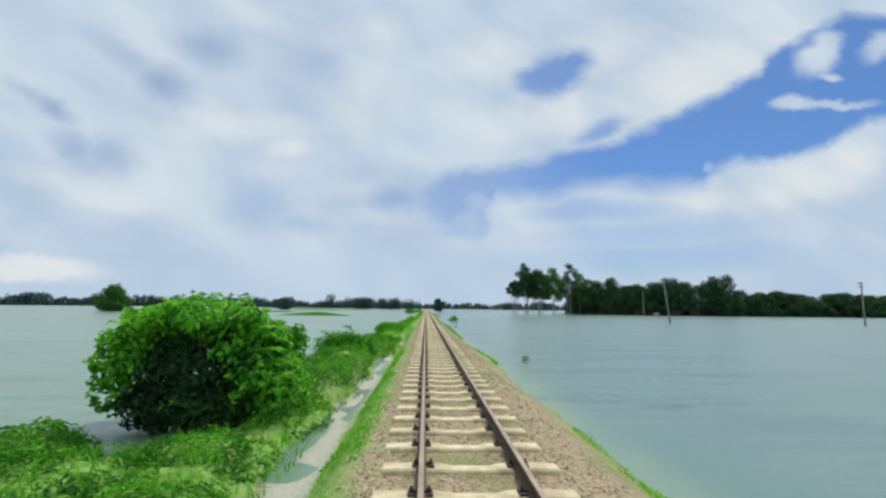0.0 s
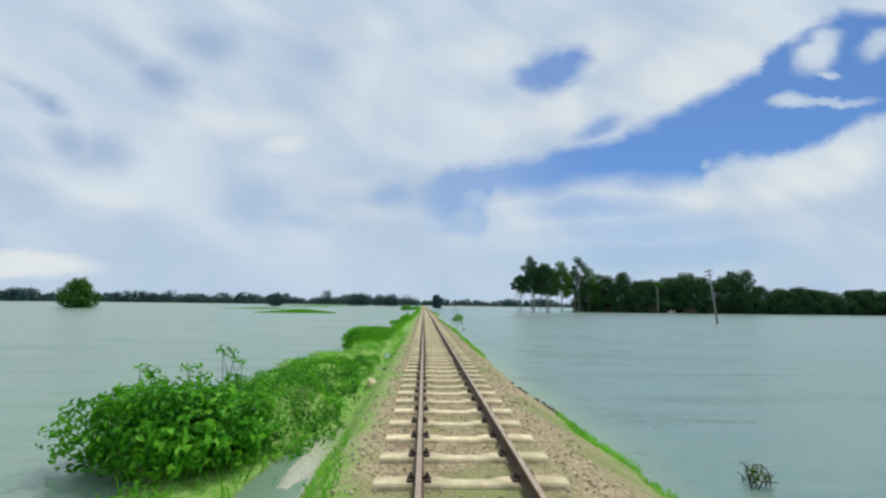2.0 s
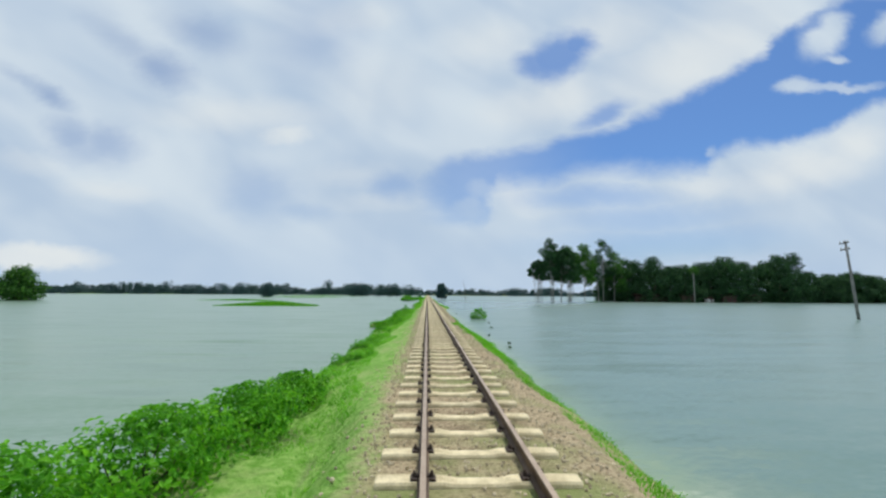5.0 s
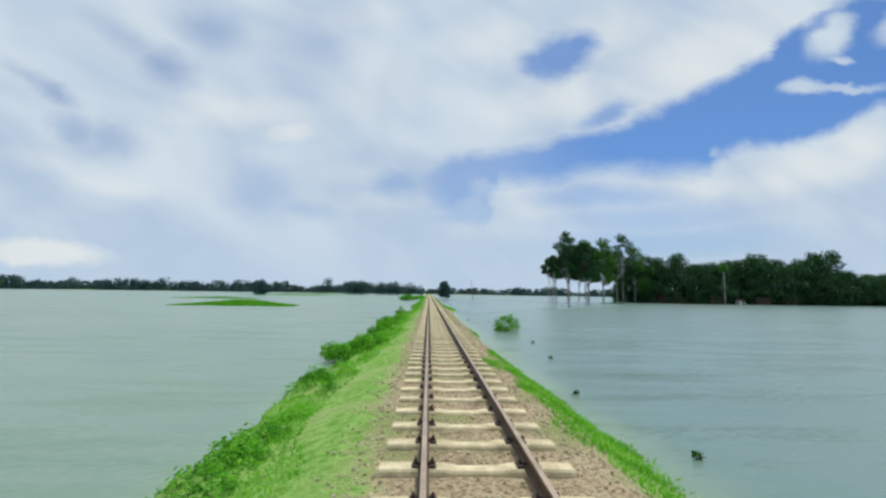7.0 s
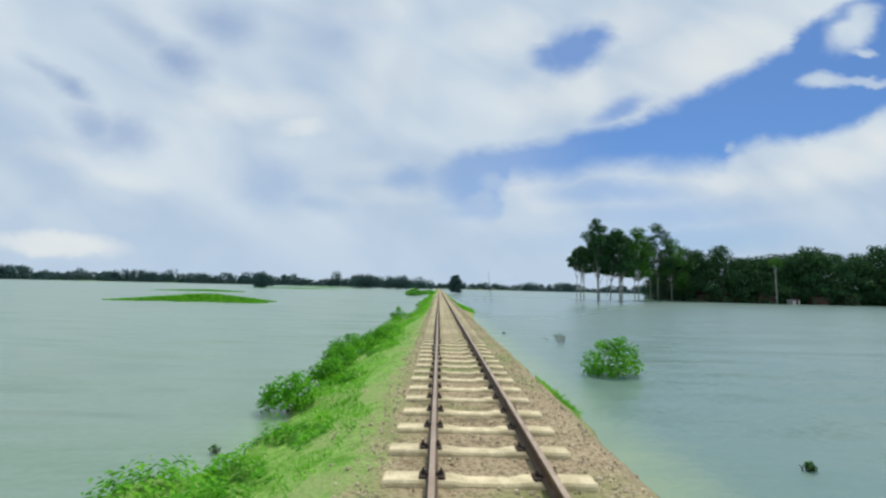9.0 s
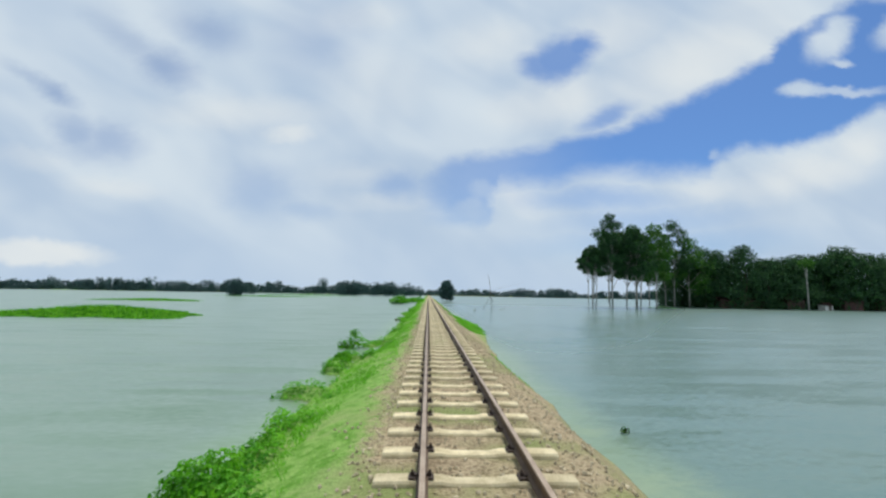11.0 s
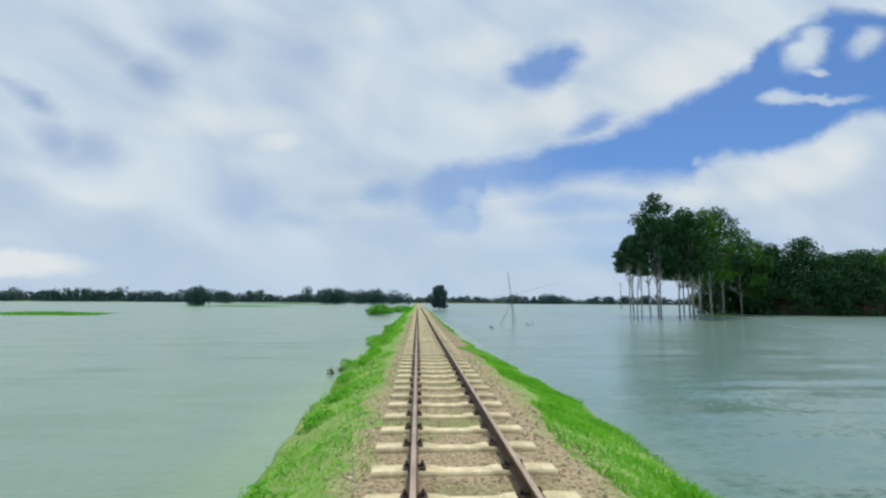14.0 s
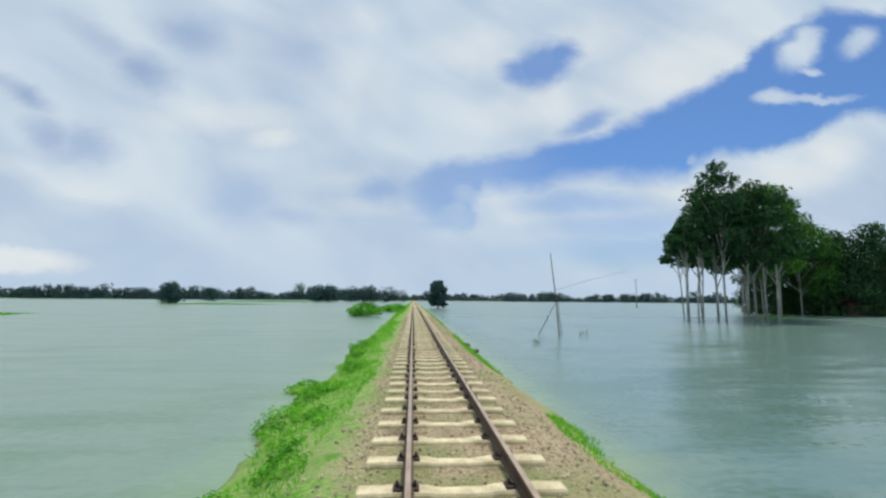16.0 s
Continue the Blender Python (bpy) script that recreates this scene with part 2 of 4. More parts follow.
M_ISLE = foliage("orchard_leaf", (0.014, 0.042, 0.022), (0.034, 0.095, 0.038), (0.085, 0.205, 0.055), rough=0.8, thin=0.1)
# Distance haze is put into these bluish leaf colours.
M_FAR = foliage("haze_tinted_leaf", (0.03, 0.068, 0.078), (0.05, 0.108, 0.104), (0.075, 0.15, 0.128), thin=0.1)
M_OLIVE = foliage("olive_leaf", (0.06, 0.09, 0.02), (0.14, 0.18, 0.04), (0.24, 0.27, 0.08), thin=0.25)
M_MUD = surface("wet_muddy_stone", (0.07, 0.065, 0.05), (0.17, 0.155, 0.115), 0.8, 9.0, 60.0, 0.4)
M_TWIG = surface("dry_twig", (0.035, 0.03, 0.02), (0.09, 0.075, 0.05), 0.9, 5.0, 30.0, 0.3)


def ground_material():
    """Sandy ballast on the crown, green turf and mud down the banks."""
    m, n, p = material("embankment_ground")
    co = obj_coord(n)
    s = n.node("ShaderNodeSeparateXYZ")
    n.put(s.inputs[0], co)
    x, z = s.outputs[0], s.outputs[2]
    wob = n.math("MULTIPLY", n.math("SUBTRACT", n.noise(co, 0.8, 5.0, 0.65), 0.5), 1.5)
    pebble = n.node("ShaderNodeTexVoronoi")
    n.put(pebble.inputs["Vector"], co)
    pebble.inputs["Scale"].default_value = 17.0
    speck = n.noise(co, 42.0, 4.0, 0.7)
    sand = n.mix(n.step(n.math("ADD", n.math("MULTIPLY", pebble.outputs[0], 0.6), n.math("MULTIPLY", speck, 0.6)), 0.28, 0.75), (0.215, 0.158, 0.092, 1), (0.50, 0.40, 0.255, 1))
    # Darker brown noise patches between and just outside the rails.
    brown_mottle = n.math("MULTIPLY", n.step(n.noise(co, 2.4, 4.0, 0.65), 0.48, 0.68), n.step(n.math("ABSOLUTE", x), 1.0, 0.7))
    sand = n.mix(n.math("MULTIPLY", brown_mottle, 0.55), sand, (0.13, 0.088, 0.055, 1))
    sand = n.mix(n.step(n.noise(co, 0.55, 3.0, 0.6), 0.45, 0.7), sand, (0.26, 0.30, 0.11, 1))
    turf = n.mix(n.step(n.noise(co, 5.0, 5.0, 0.7), 0.35, 0.65), (0.12, 0.30, 0.03, 1), (0.29, 0.47, 0.115, 1))
    turf = n.mix(n.math("MULTIPLY", n.step(n.noise(co, 0.7, 4.0, 0.65), 0.47, 0.62), 0.7), turf, (0.33, 0.41, 0.15, 1))
    mud = n.mix(n.step(speck, 0.35, 0.65), (0.10, 0.09, 0.06, 1), (0.20, 0.18, 0.125, 1))
    patchy = n.math("MULTIPLY", n.math("SUBTRACT", n.noise(co, 3.2, 4.0, 0.7), 0.5), 0.9)
    left = n.step(n.math("SUBTRACT", n.math("MULTIPLY", x, -1.0), n.math("MULTIPLY_ADD", wob, 0.6, patchy)), 0.92, 1.6)
    y = s.outputs[1]
    lush = n.math("MAXIMUM", n.math("MULTIPLY", n.math("MULTIPLY", n.step(y, 48.0, 55.0), n.step(y, 68.0, 62.0)), 0.8), n.math("MULTIPLY", n.step(y, 107.5, 111.0), n.step(y, 129.5, 126.0)))
    right = n.step(n.math("ADD", x, n.math("ADD", n.math("MULTIPLY_ADD", wob, 0.5, patchy), n.math("MULTIPLY", lush, 0.75))), 1.9, 2.7)
    col = n.mix(left, sand, turf)
    col = n.mix(n.math("MULTIPLY", right, n.math("MULTIPLY_ADD", lush, 0.4, 0.55)), col, turf)
    col = n.mix(n.step(z, -0.80, -0.89), col, mud)
    # Pale speckled strip along the ditch on the left.
    pale_strip = n.math("MULTIPLY", n.step(n.math("ABSOLUTE", n.math("ADD", n.math("MULTIPLY_ADD", wob, 0.45, patchy), n.math("ADD", x, 2.3))), 0.6, 0.15), n.step(y, 23.0, 19.0))
    col = n.mix(n.math("MULTIPLY", pale_strip, n.step(z, -0.72, -0.8)), col, n.mix(speck, (0.40, 0.40, 0.31, 1), (0.62, 0.61, 0.50, 1)))
    n.put(p.inputs["Base Color"], col)
    p.inputs["Roughness"].default_value = 0.95
    p.inputs["Specular IOR Level"].default_value = 0.15
    b = n.node("ShaderNodeBump")
    b.inputs["Strength"].default_value, b.inputs["Distance"].default_value = 0.8, 0.03
    n.put(b.inputs["Height"], n.math("ADD", pebble.outputs[0], speck))
    n.put(p.inputs["Normal"], b.outputs[0])
    return m


def water_material():
    """Silty flood water: reflects the sky off small ripples drawn out across the wind."""
    m, n, p = material("silty_flood_water")
    co = obj_coord(n)
    tone = n.step(n.noise(co, 0.035, 4.0, 0.6), 0.35, 0.65)
    p.inputs["IOR"].default_value = 1.7
    s = n.node("ShaderNodeSeparateXYZ")
    n.put(s.inputs[0], co)
    # calmer water in the lee of the grove, ruffled by the wind elsewhere
    slant = n.math("MULTIPLY_ADD", s.outputs[1], -0.62, n.math("ADD", s.outputs[0], 58.8))
    calm = n.math("MULTIPLY", n.math("MULTIPLY", n.step(slant, 5.0, -4.0), n.step(s.outputs[0], 2.5, 6.0)), n.math("MULTIPLY", n.step(s.outputs[1], 98.0, 112.0), n.step(s.outputs[1], 200.0, 186.0)))
    n.put(p.inputs["Roughness"], n.math("MULTIPLY_ADD", calm, -0.06, 0.28))
    # Silt colour; the left-right step has differing sky reflection painted in.
    silt_sky_tint = n.mix(n.step(s.outputs[0], -4.0, 6.0), (0.163, 0.256, 0.174, 1), (0.128, 0.218, 0.184, 1))
    silt_sky_tint = n.mix(n.math("MULTIPLY", tone, 0.3), silt_sky_tint, (0.128, 0.212, 0.156, 1))
    # sandy shallows along the bank
    wob = n.math("MULTIPLY", n.math("SUBTRACT", n.noise(co, 0.3, 3.0, 0.6), 0.5), 1.6)
    shallow = n.math("MULTIPLY", n.step(n.math("ADD", s.outputs[0], wob), 3.7, 2.2), n.step(s.outputs[0], 0.0, 1.0))
    lee = n.math("MULTIPLY", n.math("MULTIPLY", n.step(n.math("ADD", s.outputs[0], wob), -4.5, -3.0), n.step(s.outputs[0], 0.0, -1.0)), n.step(s.outputs[1], 40.0, 55.0))
    silt_sky_tint = n.mix(n.math("MULTIPLY", shallow, 0.45), silt_sky_tint, (0.30, 0.40, 0.17, 1))
    n.put(p.inputs["Base Color"], n.mix(n.math("MULTIPLY", lee, 0.28), silt_sky_tint, (0.27, 0.42, 0.16, 1)))

    def ripple(scale, turn, stretch, slope, seed):
        mp = n.node("ShaderNodeMapping")
        mp.inputs["Location"].default_value = (seed, 0, 0)
        mp.inputs["Rotation"].default_value = (0, 0, radians(turn))
        mp.inputs["Scale"].default_value = (stretch, 1.0, 1.0)
        n.put(mp.inputs[0], co)
        c = n.node("ShaderNodeSeparateColor")
        n.put(c.inputs[0], n.noise(mp.outputs[0], scale, 2.0, 0.5, 0.4, output=1))
        return n.math("MULTIPLY", n.math("SUBTRACT", c.outputs[0], 0.5), slope * 0.5), n.math("MULTIPLY", n.math("SUBTRACT", c.outputs[1], 0.5), slope)

    wind = n.math("ADD", n.math("MULTIPLY_ADD", calm, -0.3, 0.75), n.math("MULTIPLY", n.step(n.noise(co, 0.07, 3.0, 0.5), 0.35, 0.68), 0.8))
    (ax, ay), (bx, by), (cx, cy) = ripple(0.4, -12, 0.22, 0.22, 3.0), ripple(1.2, 6, 0.2, 0.34, 9.0), ripple(9.0, -4, 0.5, 0.30, 5.0)
    swell = n.math("MULTIPLY_ADD", n.step(s.outputs[0], -3.0, -7.0), 0.7, 1.0)
    ay, by = n.math("MULTIPLY", ay, swell), n.math("MULTIPLY", by, swell)
    dx = n.math("MULTIPLY", n.math("ADD", ax, n.math("ADD", bx, cx)), wind)
    dy = n.math("MULTIPLY", n.math("ADD", ay, n.math("ADD", by, cy)), wind)
    norm = n.node("ShaderNodeVectorMath")
    norm.operation = "NORMALIZE"
    n.put(norm.inputs[0], n.vec(dx, dy, 1.0))
    n.put(p.inputs["Normal"], norm.outputs[0])
    return m


M_GROUND, M_WATER = ground_material(), water_material()


# ---- mesh helpers ----
def mesh_of(name, verts, faces, mats, parent=None, label="", index=None, smooth=False):
    """One mesh object out of vertex and face arrays."""
    me = bpy.data.meshes.new(name)
    me.from_pydata(np.asarray(verts).tolist(), [], faces.tolist() if isinstance(faces, np.ndarray) else faces)
    for m in mats if isinstance(mats, (list, tuple)) else [mats]:
        me.materials.append(m)
    if index is not None:
        me.polygons.foreach_set("material_index", np.asarray(index, dtype=np.int32))
    if smooth:
        me.polygons.foreach_set("use_smooth", np.ones(len(me.polygons), dtype=bool))
    me.update()
    ob = new(name, me)
    if parent:
        ob.parent = parent
    if label:
        tagged(ob, label)
    return ob


def part(name, bm, mat, parent, label=""):
    """Links a bmesh as one mesh under a thing or a part."""
    me = bpy.data.meshes.new(name)
    bm.to_mesh(me)
    bm.free()
    me.materials.append(mat)
    ob = new(name, me)
    ob.parent = parent
    if label:
        tagged(ob, label)
    return ob


def tubes(runs, sides=7):
    """Tapered tubes along polylines: runs of ([points], [radii]). Returns vertices and faces."""
    vs, fs = [], []
    for pts, rad in runs:
        base, ring = len(vs), None
        for k, (q, r) in enumerate(zip(pts, rad)):
            q = Vector(q)
            d = Vector(pts[min(k + 1, len(pts) - 1)]) - Vector(pts[max(k - 1, 0)])
            side = d.cross(Vector((0.31, 0.95, 0.05))).normalized()
            other = d.cross(side).normalized()
            for j in range(sides):
                a = 2 * math.pi * j / sides
                vs.append(tuple(q + r * (math.cos(a) * side + math.sin(a) * other)))
        for k in range(len(pts) - 1):
            for j in range(sides):
                a, b = base + k * sides + j, base + k * sides + (j + 1) % sides
                fs.append((a, b, b + sides, a + sides))
        fs.append(tuple(range(base + sides - 1, base - 1, -1)))
        fs.append(tuple(range(base + (len(pts) - 1) * sides, base + len(pts) * sides)))
    return vs, fs


def unit(rng, n):
    d = rng.normal(size=(n, 3))
    return d / np.linalg.norm(d, axis=1)[:, None]


def leaves(rng, centres, normals, size, slim=0.5, jitter=0.7, cup=0.15):
    """A folded, pointed leaf at each centre. Returns vertices and faces."""
    n = len(centres)
    nor = normals + jitter * unit(rng, n)
    nor /= np.linalg.norm(nor, axis=1)[:, None]
    along = np.cross(nor, unit(rng, n))
    along /= np.linalg.norm(along, axis=1)[:, None] + 1e-9
    across = np.cross(nor, along)
    s = (size * rng.uniform(0.6, 1.35, n))[:, None]
    v = np.stack([centres - along * s * 0.5, centres + across * s * slim * 0.5 + nor * s * cup, centres + along * s * 0.5 - nor * s * cup * 0.7, centres - across * s * slim * 0.5 + nor * s * cup], axis=1)
    return v.reshape(-1, 3), np.arange(4 * n).reshape(n, 4)


def clump_points(rng, clumps, n, shell=0.55):
    """Points and outward normals in ellipsoid clumps (x, y, z, rx, ry, rz), mostly near their skins."""
    c = np.asarray(clumps, dtype=float)
    wgt = (c[:, 3] * c[:, 4] + c[:, 4] * c[:, 5] + c[:, 3] * c[:, 5])
    k = rng.choice(len(c), n, p=wgt / wgt.sum())
    d = unit(rng, n)
    r = shell + (1.05 - shell) * rng.uniform(0, 1, n) ** 0.6
    lump = 1 + 0.16 * np.sin(5 * d[:, 0] + 3 * k) * np.sin(4 * d[:, 1] + 5 * k) + 0.12 * np.sin(9 * d[:, 2] + k)
    return c[k, :3] + d * c[k, 3:] * (r * lump)[:, None], d


def blades(rng, x, y, z, height, width, lean=0.35):
    """A bent two-piece grass blade at each root. Returns vertices and faces."""
    n = len(x)
    root = np.stack([x, y, z], axis=1)
    a = rng.uniform(0, 2 * math.pi, n)
    side = np.stack([np.cos(a), np.sin(a), np.zeros(n)], axis=1) * (width * rng.uniform(0.6, 1.4, n))[:, None]
    b = rng.uniform(0, 2 * math.pi, n)
    h = height * rng.uniform(0.55, 1.35, n)
    tilt = np.stack([np.cos(b), np.sin(b), np.zeros(n)], axis=1) * (h * lean * rng.uniform(0.3, 1.6, n))[:, None]
    up = np.stack([np.zeros(n), np.zeros(n), h], axis=1)
    v = np.stack([root - side, root + side, root + side * 0.7 + up * 0.6 + tilt * 0.4, root + up + tilt, root - side * 0.7 + up * 0.6 + tilt * 0.4], axis=1)
    return v.reshape(-1, 3), np.arange(5 * n).reshape(n, 5)


def wave(x, y, k=1.0, s=0.0):
    """A smooth, irregular wobble between about -1 and 1."""
    return (np.sin(0.9 * k * x + 0.37 * k * y + s) + np.sin(0.41 * k * x - 0.83 * k * y + 1.7 * s + 1) + np.sin(1.7 * k * y + 0.6 * k * x + 2.3 * s) * 0.7) / 2.7


def smooth_step(t):
    t = np.clip(t, 0, 1)
    return t * t * (3 - 2 * t)


# ---- ground, water ----
def stretch(y):
    """Place along the bank, by which its bends are told."""
    return y + np.interp(y, [-8.0, 2.0, 7.5, 13.1, 18.6, 24.1, 29.5, 34.7, 39.8, 50.0, 60.0], [3.0, 3.0, 2.52, 1.94, 1.4, 0.88, 0.48, 0.25, 0.18, 0.05, 0.0])


def right_edge(y):
    """Where the right bank meets the water."""
    y = stretch(y)
    base = np.interp(y, [6, 16, 21, 24, 26.2, 30, 45, 57, 72, 85, 101, 110, 118, 124, 131, 145, 160], [2.7, 2.5, 2.72, 2.62, 2.35, 2.42, 2.55, 2.65, 2.2, 2.3, 2.2, 2.95, 3.45, 3.3, 2.6, 2.4, 2.5])
    return base + 0.10 * wave(0 * y, y, 0.9, 1.0) + 0.06 * wave(0 * y, y, 2.6, 4.0)


def left_edge(y):
    """Where the left bank meets the water, as a distance from the line's middle."""
    y = stretch(y)
    base = np.interp(y, [40, 48, 64, 72, 85, 96, 101, 105, 109, 113, 118, 131, 145, 170], [3.5, 3.8, 3.65, 3.4, 3.3, 3.2, 2.85, 2.6, 2.85, 2.7, 2.9, 3.05, 3.2, 3.3])
    return base + 0.16 * wave(0 * y, y, 0.8, 2.0) + 0.12 * wave(0 * y, y, 2.3, 5.0)


def berm(y):
    """1 where a weedy berm lies beside the left bank."""
    y = stretch(y)
    return smooth_step((y + 30) / 10) * smooth_step((46 - y) / 4)


# weedy mounds on the left bank: x, y, radii, height over the water
BERM = [(-2.6, 22.0, 0.55, 1.6, 0.4), (-2.65, 25.0, 0.55, 1.6, 0.42), (-2.75, 28.0, 0.6, 1.8, 0.38), (-2.85, 31.0, 0.6, 1.6, 0.34), (-3.5, 98.6, 0.5, 0.7, 0.28), (-3.3, 100.2, 0.5, 0.6, 0.26), (-4.7, 10.2, 1.2, 1.0, 0.78), (-5.7, 11.5, 1.0, 1.2, 0.5), (-5.0, 12.8, 1.2, 1.2, 0.5), (-4.7, 14.5, 1.0, 1.2, 0.55), (-4.6, 8.6, 0.9, 0.8, 0.7), (-5.4, 3.8, 1.5, 1.1, 0.62), (-3.7, 3.0, 0.9, 1, 0.42), (-7, 5.4, 1.1, 0.9, 0.55), (-4, 5.1, 1.2, 1, 0.42), (-3.4, 7.6, 0.8, 1.5, 0.5), (-3.6, 10.5, 1.1, 1.8, 0.95),
        (-3.4, 14.0, 1, 1.8, 1.15), (-3.3, 16.5, 0.7, 1.4, 0.6), (-4.9, 15.8, 1.5, 1.3, 0.5), (-4.5, 20.7, 1.2, 1.5, 0.72), (-3.3, 21.9, 0.9, 2.2, 0.95), (-4.8, 23.9, 1.3, 1.8, 0.42),
        (-3.6, 26.1, 1.1, 2.2, 0.82), (-4.7, 27.4, 1.2, 1.8, 0.36), (-3.8, 29.8, 1.2, 2, 0.32), (-5.0, 31.1, 1.4, 1.8, 0.22), (-4.1, 33.5, 1.3, 1.9, 0.22), (-5.0, 34.5, 1.1, 1.3, 0.16),
        (-3.5, 37.0, 1.0, 2.2, 0.52), (-3.1, 33.2, 0.7, 2.0, 0.42), (-4.1, 68.9, 0.75, 0.8, 0.5), (-3.6, 70.6, 0.5, 0.6, 0.4), (-4.0, 68.6, 0.6, 0.5, 0.32), (-3.5, 71.6, 0.6, 0.9, 0.5), (-4.3, 39.5, 0.9, 2.4, 0.3), (-3.6, 43.0, 0.7, 2.0, 0.3),
        (-3.2, 137.8, 0.7, 0.7, 0.24), (-2.8, 136.4, 0.5, 0.9, 0.34), (-2.9, 134.3, 0.5, 1.0, 0.36), (-3.4, 94.3, 0.7, 0.6, 0.3), (-3.4, 97.4, 0.4, 0.5, 0.28), (-3.0, 125.3, 0.4, 0.6, 0.3), (-3.1, 104.2, 0.45, 0.3, 0.3), (-2.75, 105.0, 0.5, 0.5, 0.36), (-4.1, 103.3, 0.35, 0.3, 0.2)]
rm = np.random.default_rng(33)
for y0, y1, n, h in ((46, 58, 26, 0.3), (55, 92, 46, 0.34), (88, 125, 36, 0.26), (126, 150, 34, 0.3)):
    for _ in range(n):
        y, rx = rm.uniform(y0, y1), rm.uniform(0.25, 0.55)
        BERM.append((-float(left_edge(y)) + rx + 0.05 + rm.uniform(0, 0.8), y, rx, rm.uniform(0.3, 0.8), h * rm.uniform(0.6, 1.4) + 0.12))


def mound_z(x, y, z):
    """Lifts the ground under each weedy mound."""
    for mx, my, rx, ry, h in BERM:
        q = 1 - ((x - mx) / rx) ** 2 - ((y - my) / ry) ** 2
        z = np.where(q > 0, np.maximum(z, WATER_Z - 0.06 + 0.84 * h * np.sqrt(np.maximum(q, 0))), z)
    return z


def ground_z(x, y):
    ax = np.abs(x)
    edge = np.where(x > 0, right_edge(y), left_edge(y) * (1 - berm(y)) + 2.05 * berm(y))
    crown = -0.205 - 0.03 * smooth_step((ax - 0.9) / 0.7)
    t = (ax - 1.45) / (edge - 1.45)
    bank = -0.235 + (WATER_Z + 0.235) * t
    below = WATER_Z - 0.42 * (ax - edge)
    z = np.where(ax < 1.45, crown, np.where(t < 1, bank, below))
    z = np.maximum(z, -2.6)
    s = stretch(y)
    # the berm: a low tongue of mud just over the water, past a narrow ditch
    outer = 6.6 + 0.7 * wave(0 * y, s, 0.35, 3.0) - 0.9 * smooth_step((s - 18) / 2) - 1.7 * smooth_step((s - 32) / 5) + 1.9 * np.exp(-((s - 40.6) / 1.5) ** 2)
    tongue = smooth_step((-x - 2.45 + 0.55 * smooth_step((s - 20) / 6)) / 0.5) * smooth_step((outer + x) / 1.3) * berm(y)
    z = np.where((x < -1.9), z * (1 - tongue) + tongue * (WATER_Z + 0.06 + 0.07 * wave(x, y, 1.6)), z)
    z = np.where(x < -1.9, np.where(-x < 2.9, np.minimum(z, np.where(tongue > 0.01, np.maximum(z, WATER_Z - 0.2), z)), z), z)
    ditch = (np.abs(x + 2.35 + 0.15 * wave(0 * y, y, 1.1, 2.0)) < 0.4 * (0.7 + 0.6 * wave(0 * y, y, 0.9, 6.0))) & (s > 3) & (s < 28)
    z = np.where(ditch, np.maximum(z, WATER_Z + 0.012 + 0.028 * wave(x, y, 2.2, 1.0)), z)
    z = mound_z(x, y, z)
    # dry land beyond the flood
    r = np.hypot(x, y - 60)
    z = z + smooth_step((r - 742 - 18 * wave(x, y, 0.012)) / 40) * (np.maximum(WATER_Z + 0.45 - z, 0))
    return z + np.where(ax < 60, 0.025 * wave(x, y, 4.0) * smooth_step((ax - 1.0) / 0.5), 0)


gx = np.unique(np.concatenate([np.arange(-9, 5.01, 0.16), np.array([5.5, 6.5, 8, 11, 16, 25, 40, 60, 90, 130, 180, 240, 310, 390, 470, 540, 600, 650, 700, 740, 780, 820, 860, 920, 1000, 1200, 1600, 2300, 3300, 4600]),
                               -np.array([9.5, 11, 13, 16, 25, 40, 60, 90, 130, 180, 240, 310, 390, 470, 540, 600, 650, 700, 740, 780, 820, 860, 920, 1000, 1200, 1600, 2300, 3300, 4600])]))
gy = np.unique(np.concatenate([np.arange(-12, 170.01, 0.5), np.arange(170, 300, 4.0), np.arange(300, 640, 20.0), np.arange(640, 900, 12.0), np.array([950, 1050, 1250, 1600, 2200, 3200, 4600]), -np.array([20, 40, 80, 160, 300, 500, 640, 700, 760, 820, 950, 1300, 2200, 4600])]))
GX, GY = np.meshgrid(gx, gy)
GZ = ground_z(GX, GY)
nx, ny = len(gx), len(gy)
ii = (np.arange(ny - 1)[:, None] * nx + np.arange(nx - 1)[None, :]).ravel()
ground = mesh_of("ground", np.stack([GX.ravel(), GY.ravel(), GZ.ravel()], axis=1), np.stack([ii, ii + 1, ii + 1 + nx, ii + nx], axis=1), M_GROUND, smooth=True)
tagged(ground, "sandy railway embankment and flooded fields with green banks", "ground", kind="structure")
wv = [(-4500, -4500, WATER_Z), (4500, -4500, WATER_Z), (4500, 4500, WATER_Z), (-4500, 4500, WATER_Z)]
water = mesh_of("water", wv, [(0, 1, 2, 3)], M_WATER)
tagged(water, "grey-green rippled flood water covering the fields", "water", kind="structure")

# ---- railway track ----
track = tagged(new("railway_track"), "straight single metre-gauge railway track with rusty rails on ballast", "railway track")
RAIL_X = 0.5325


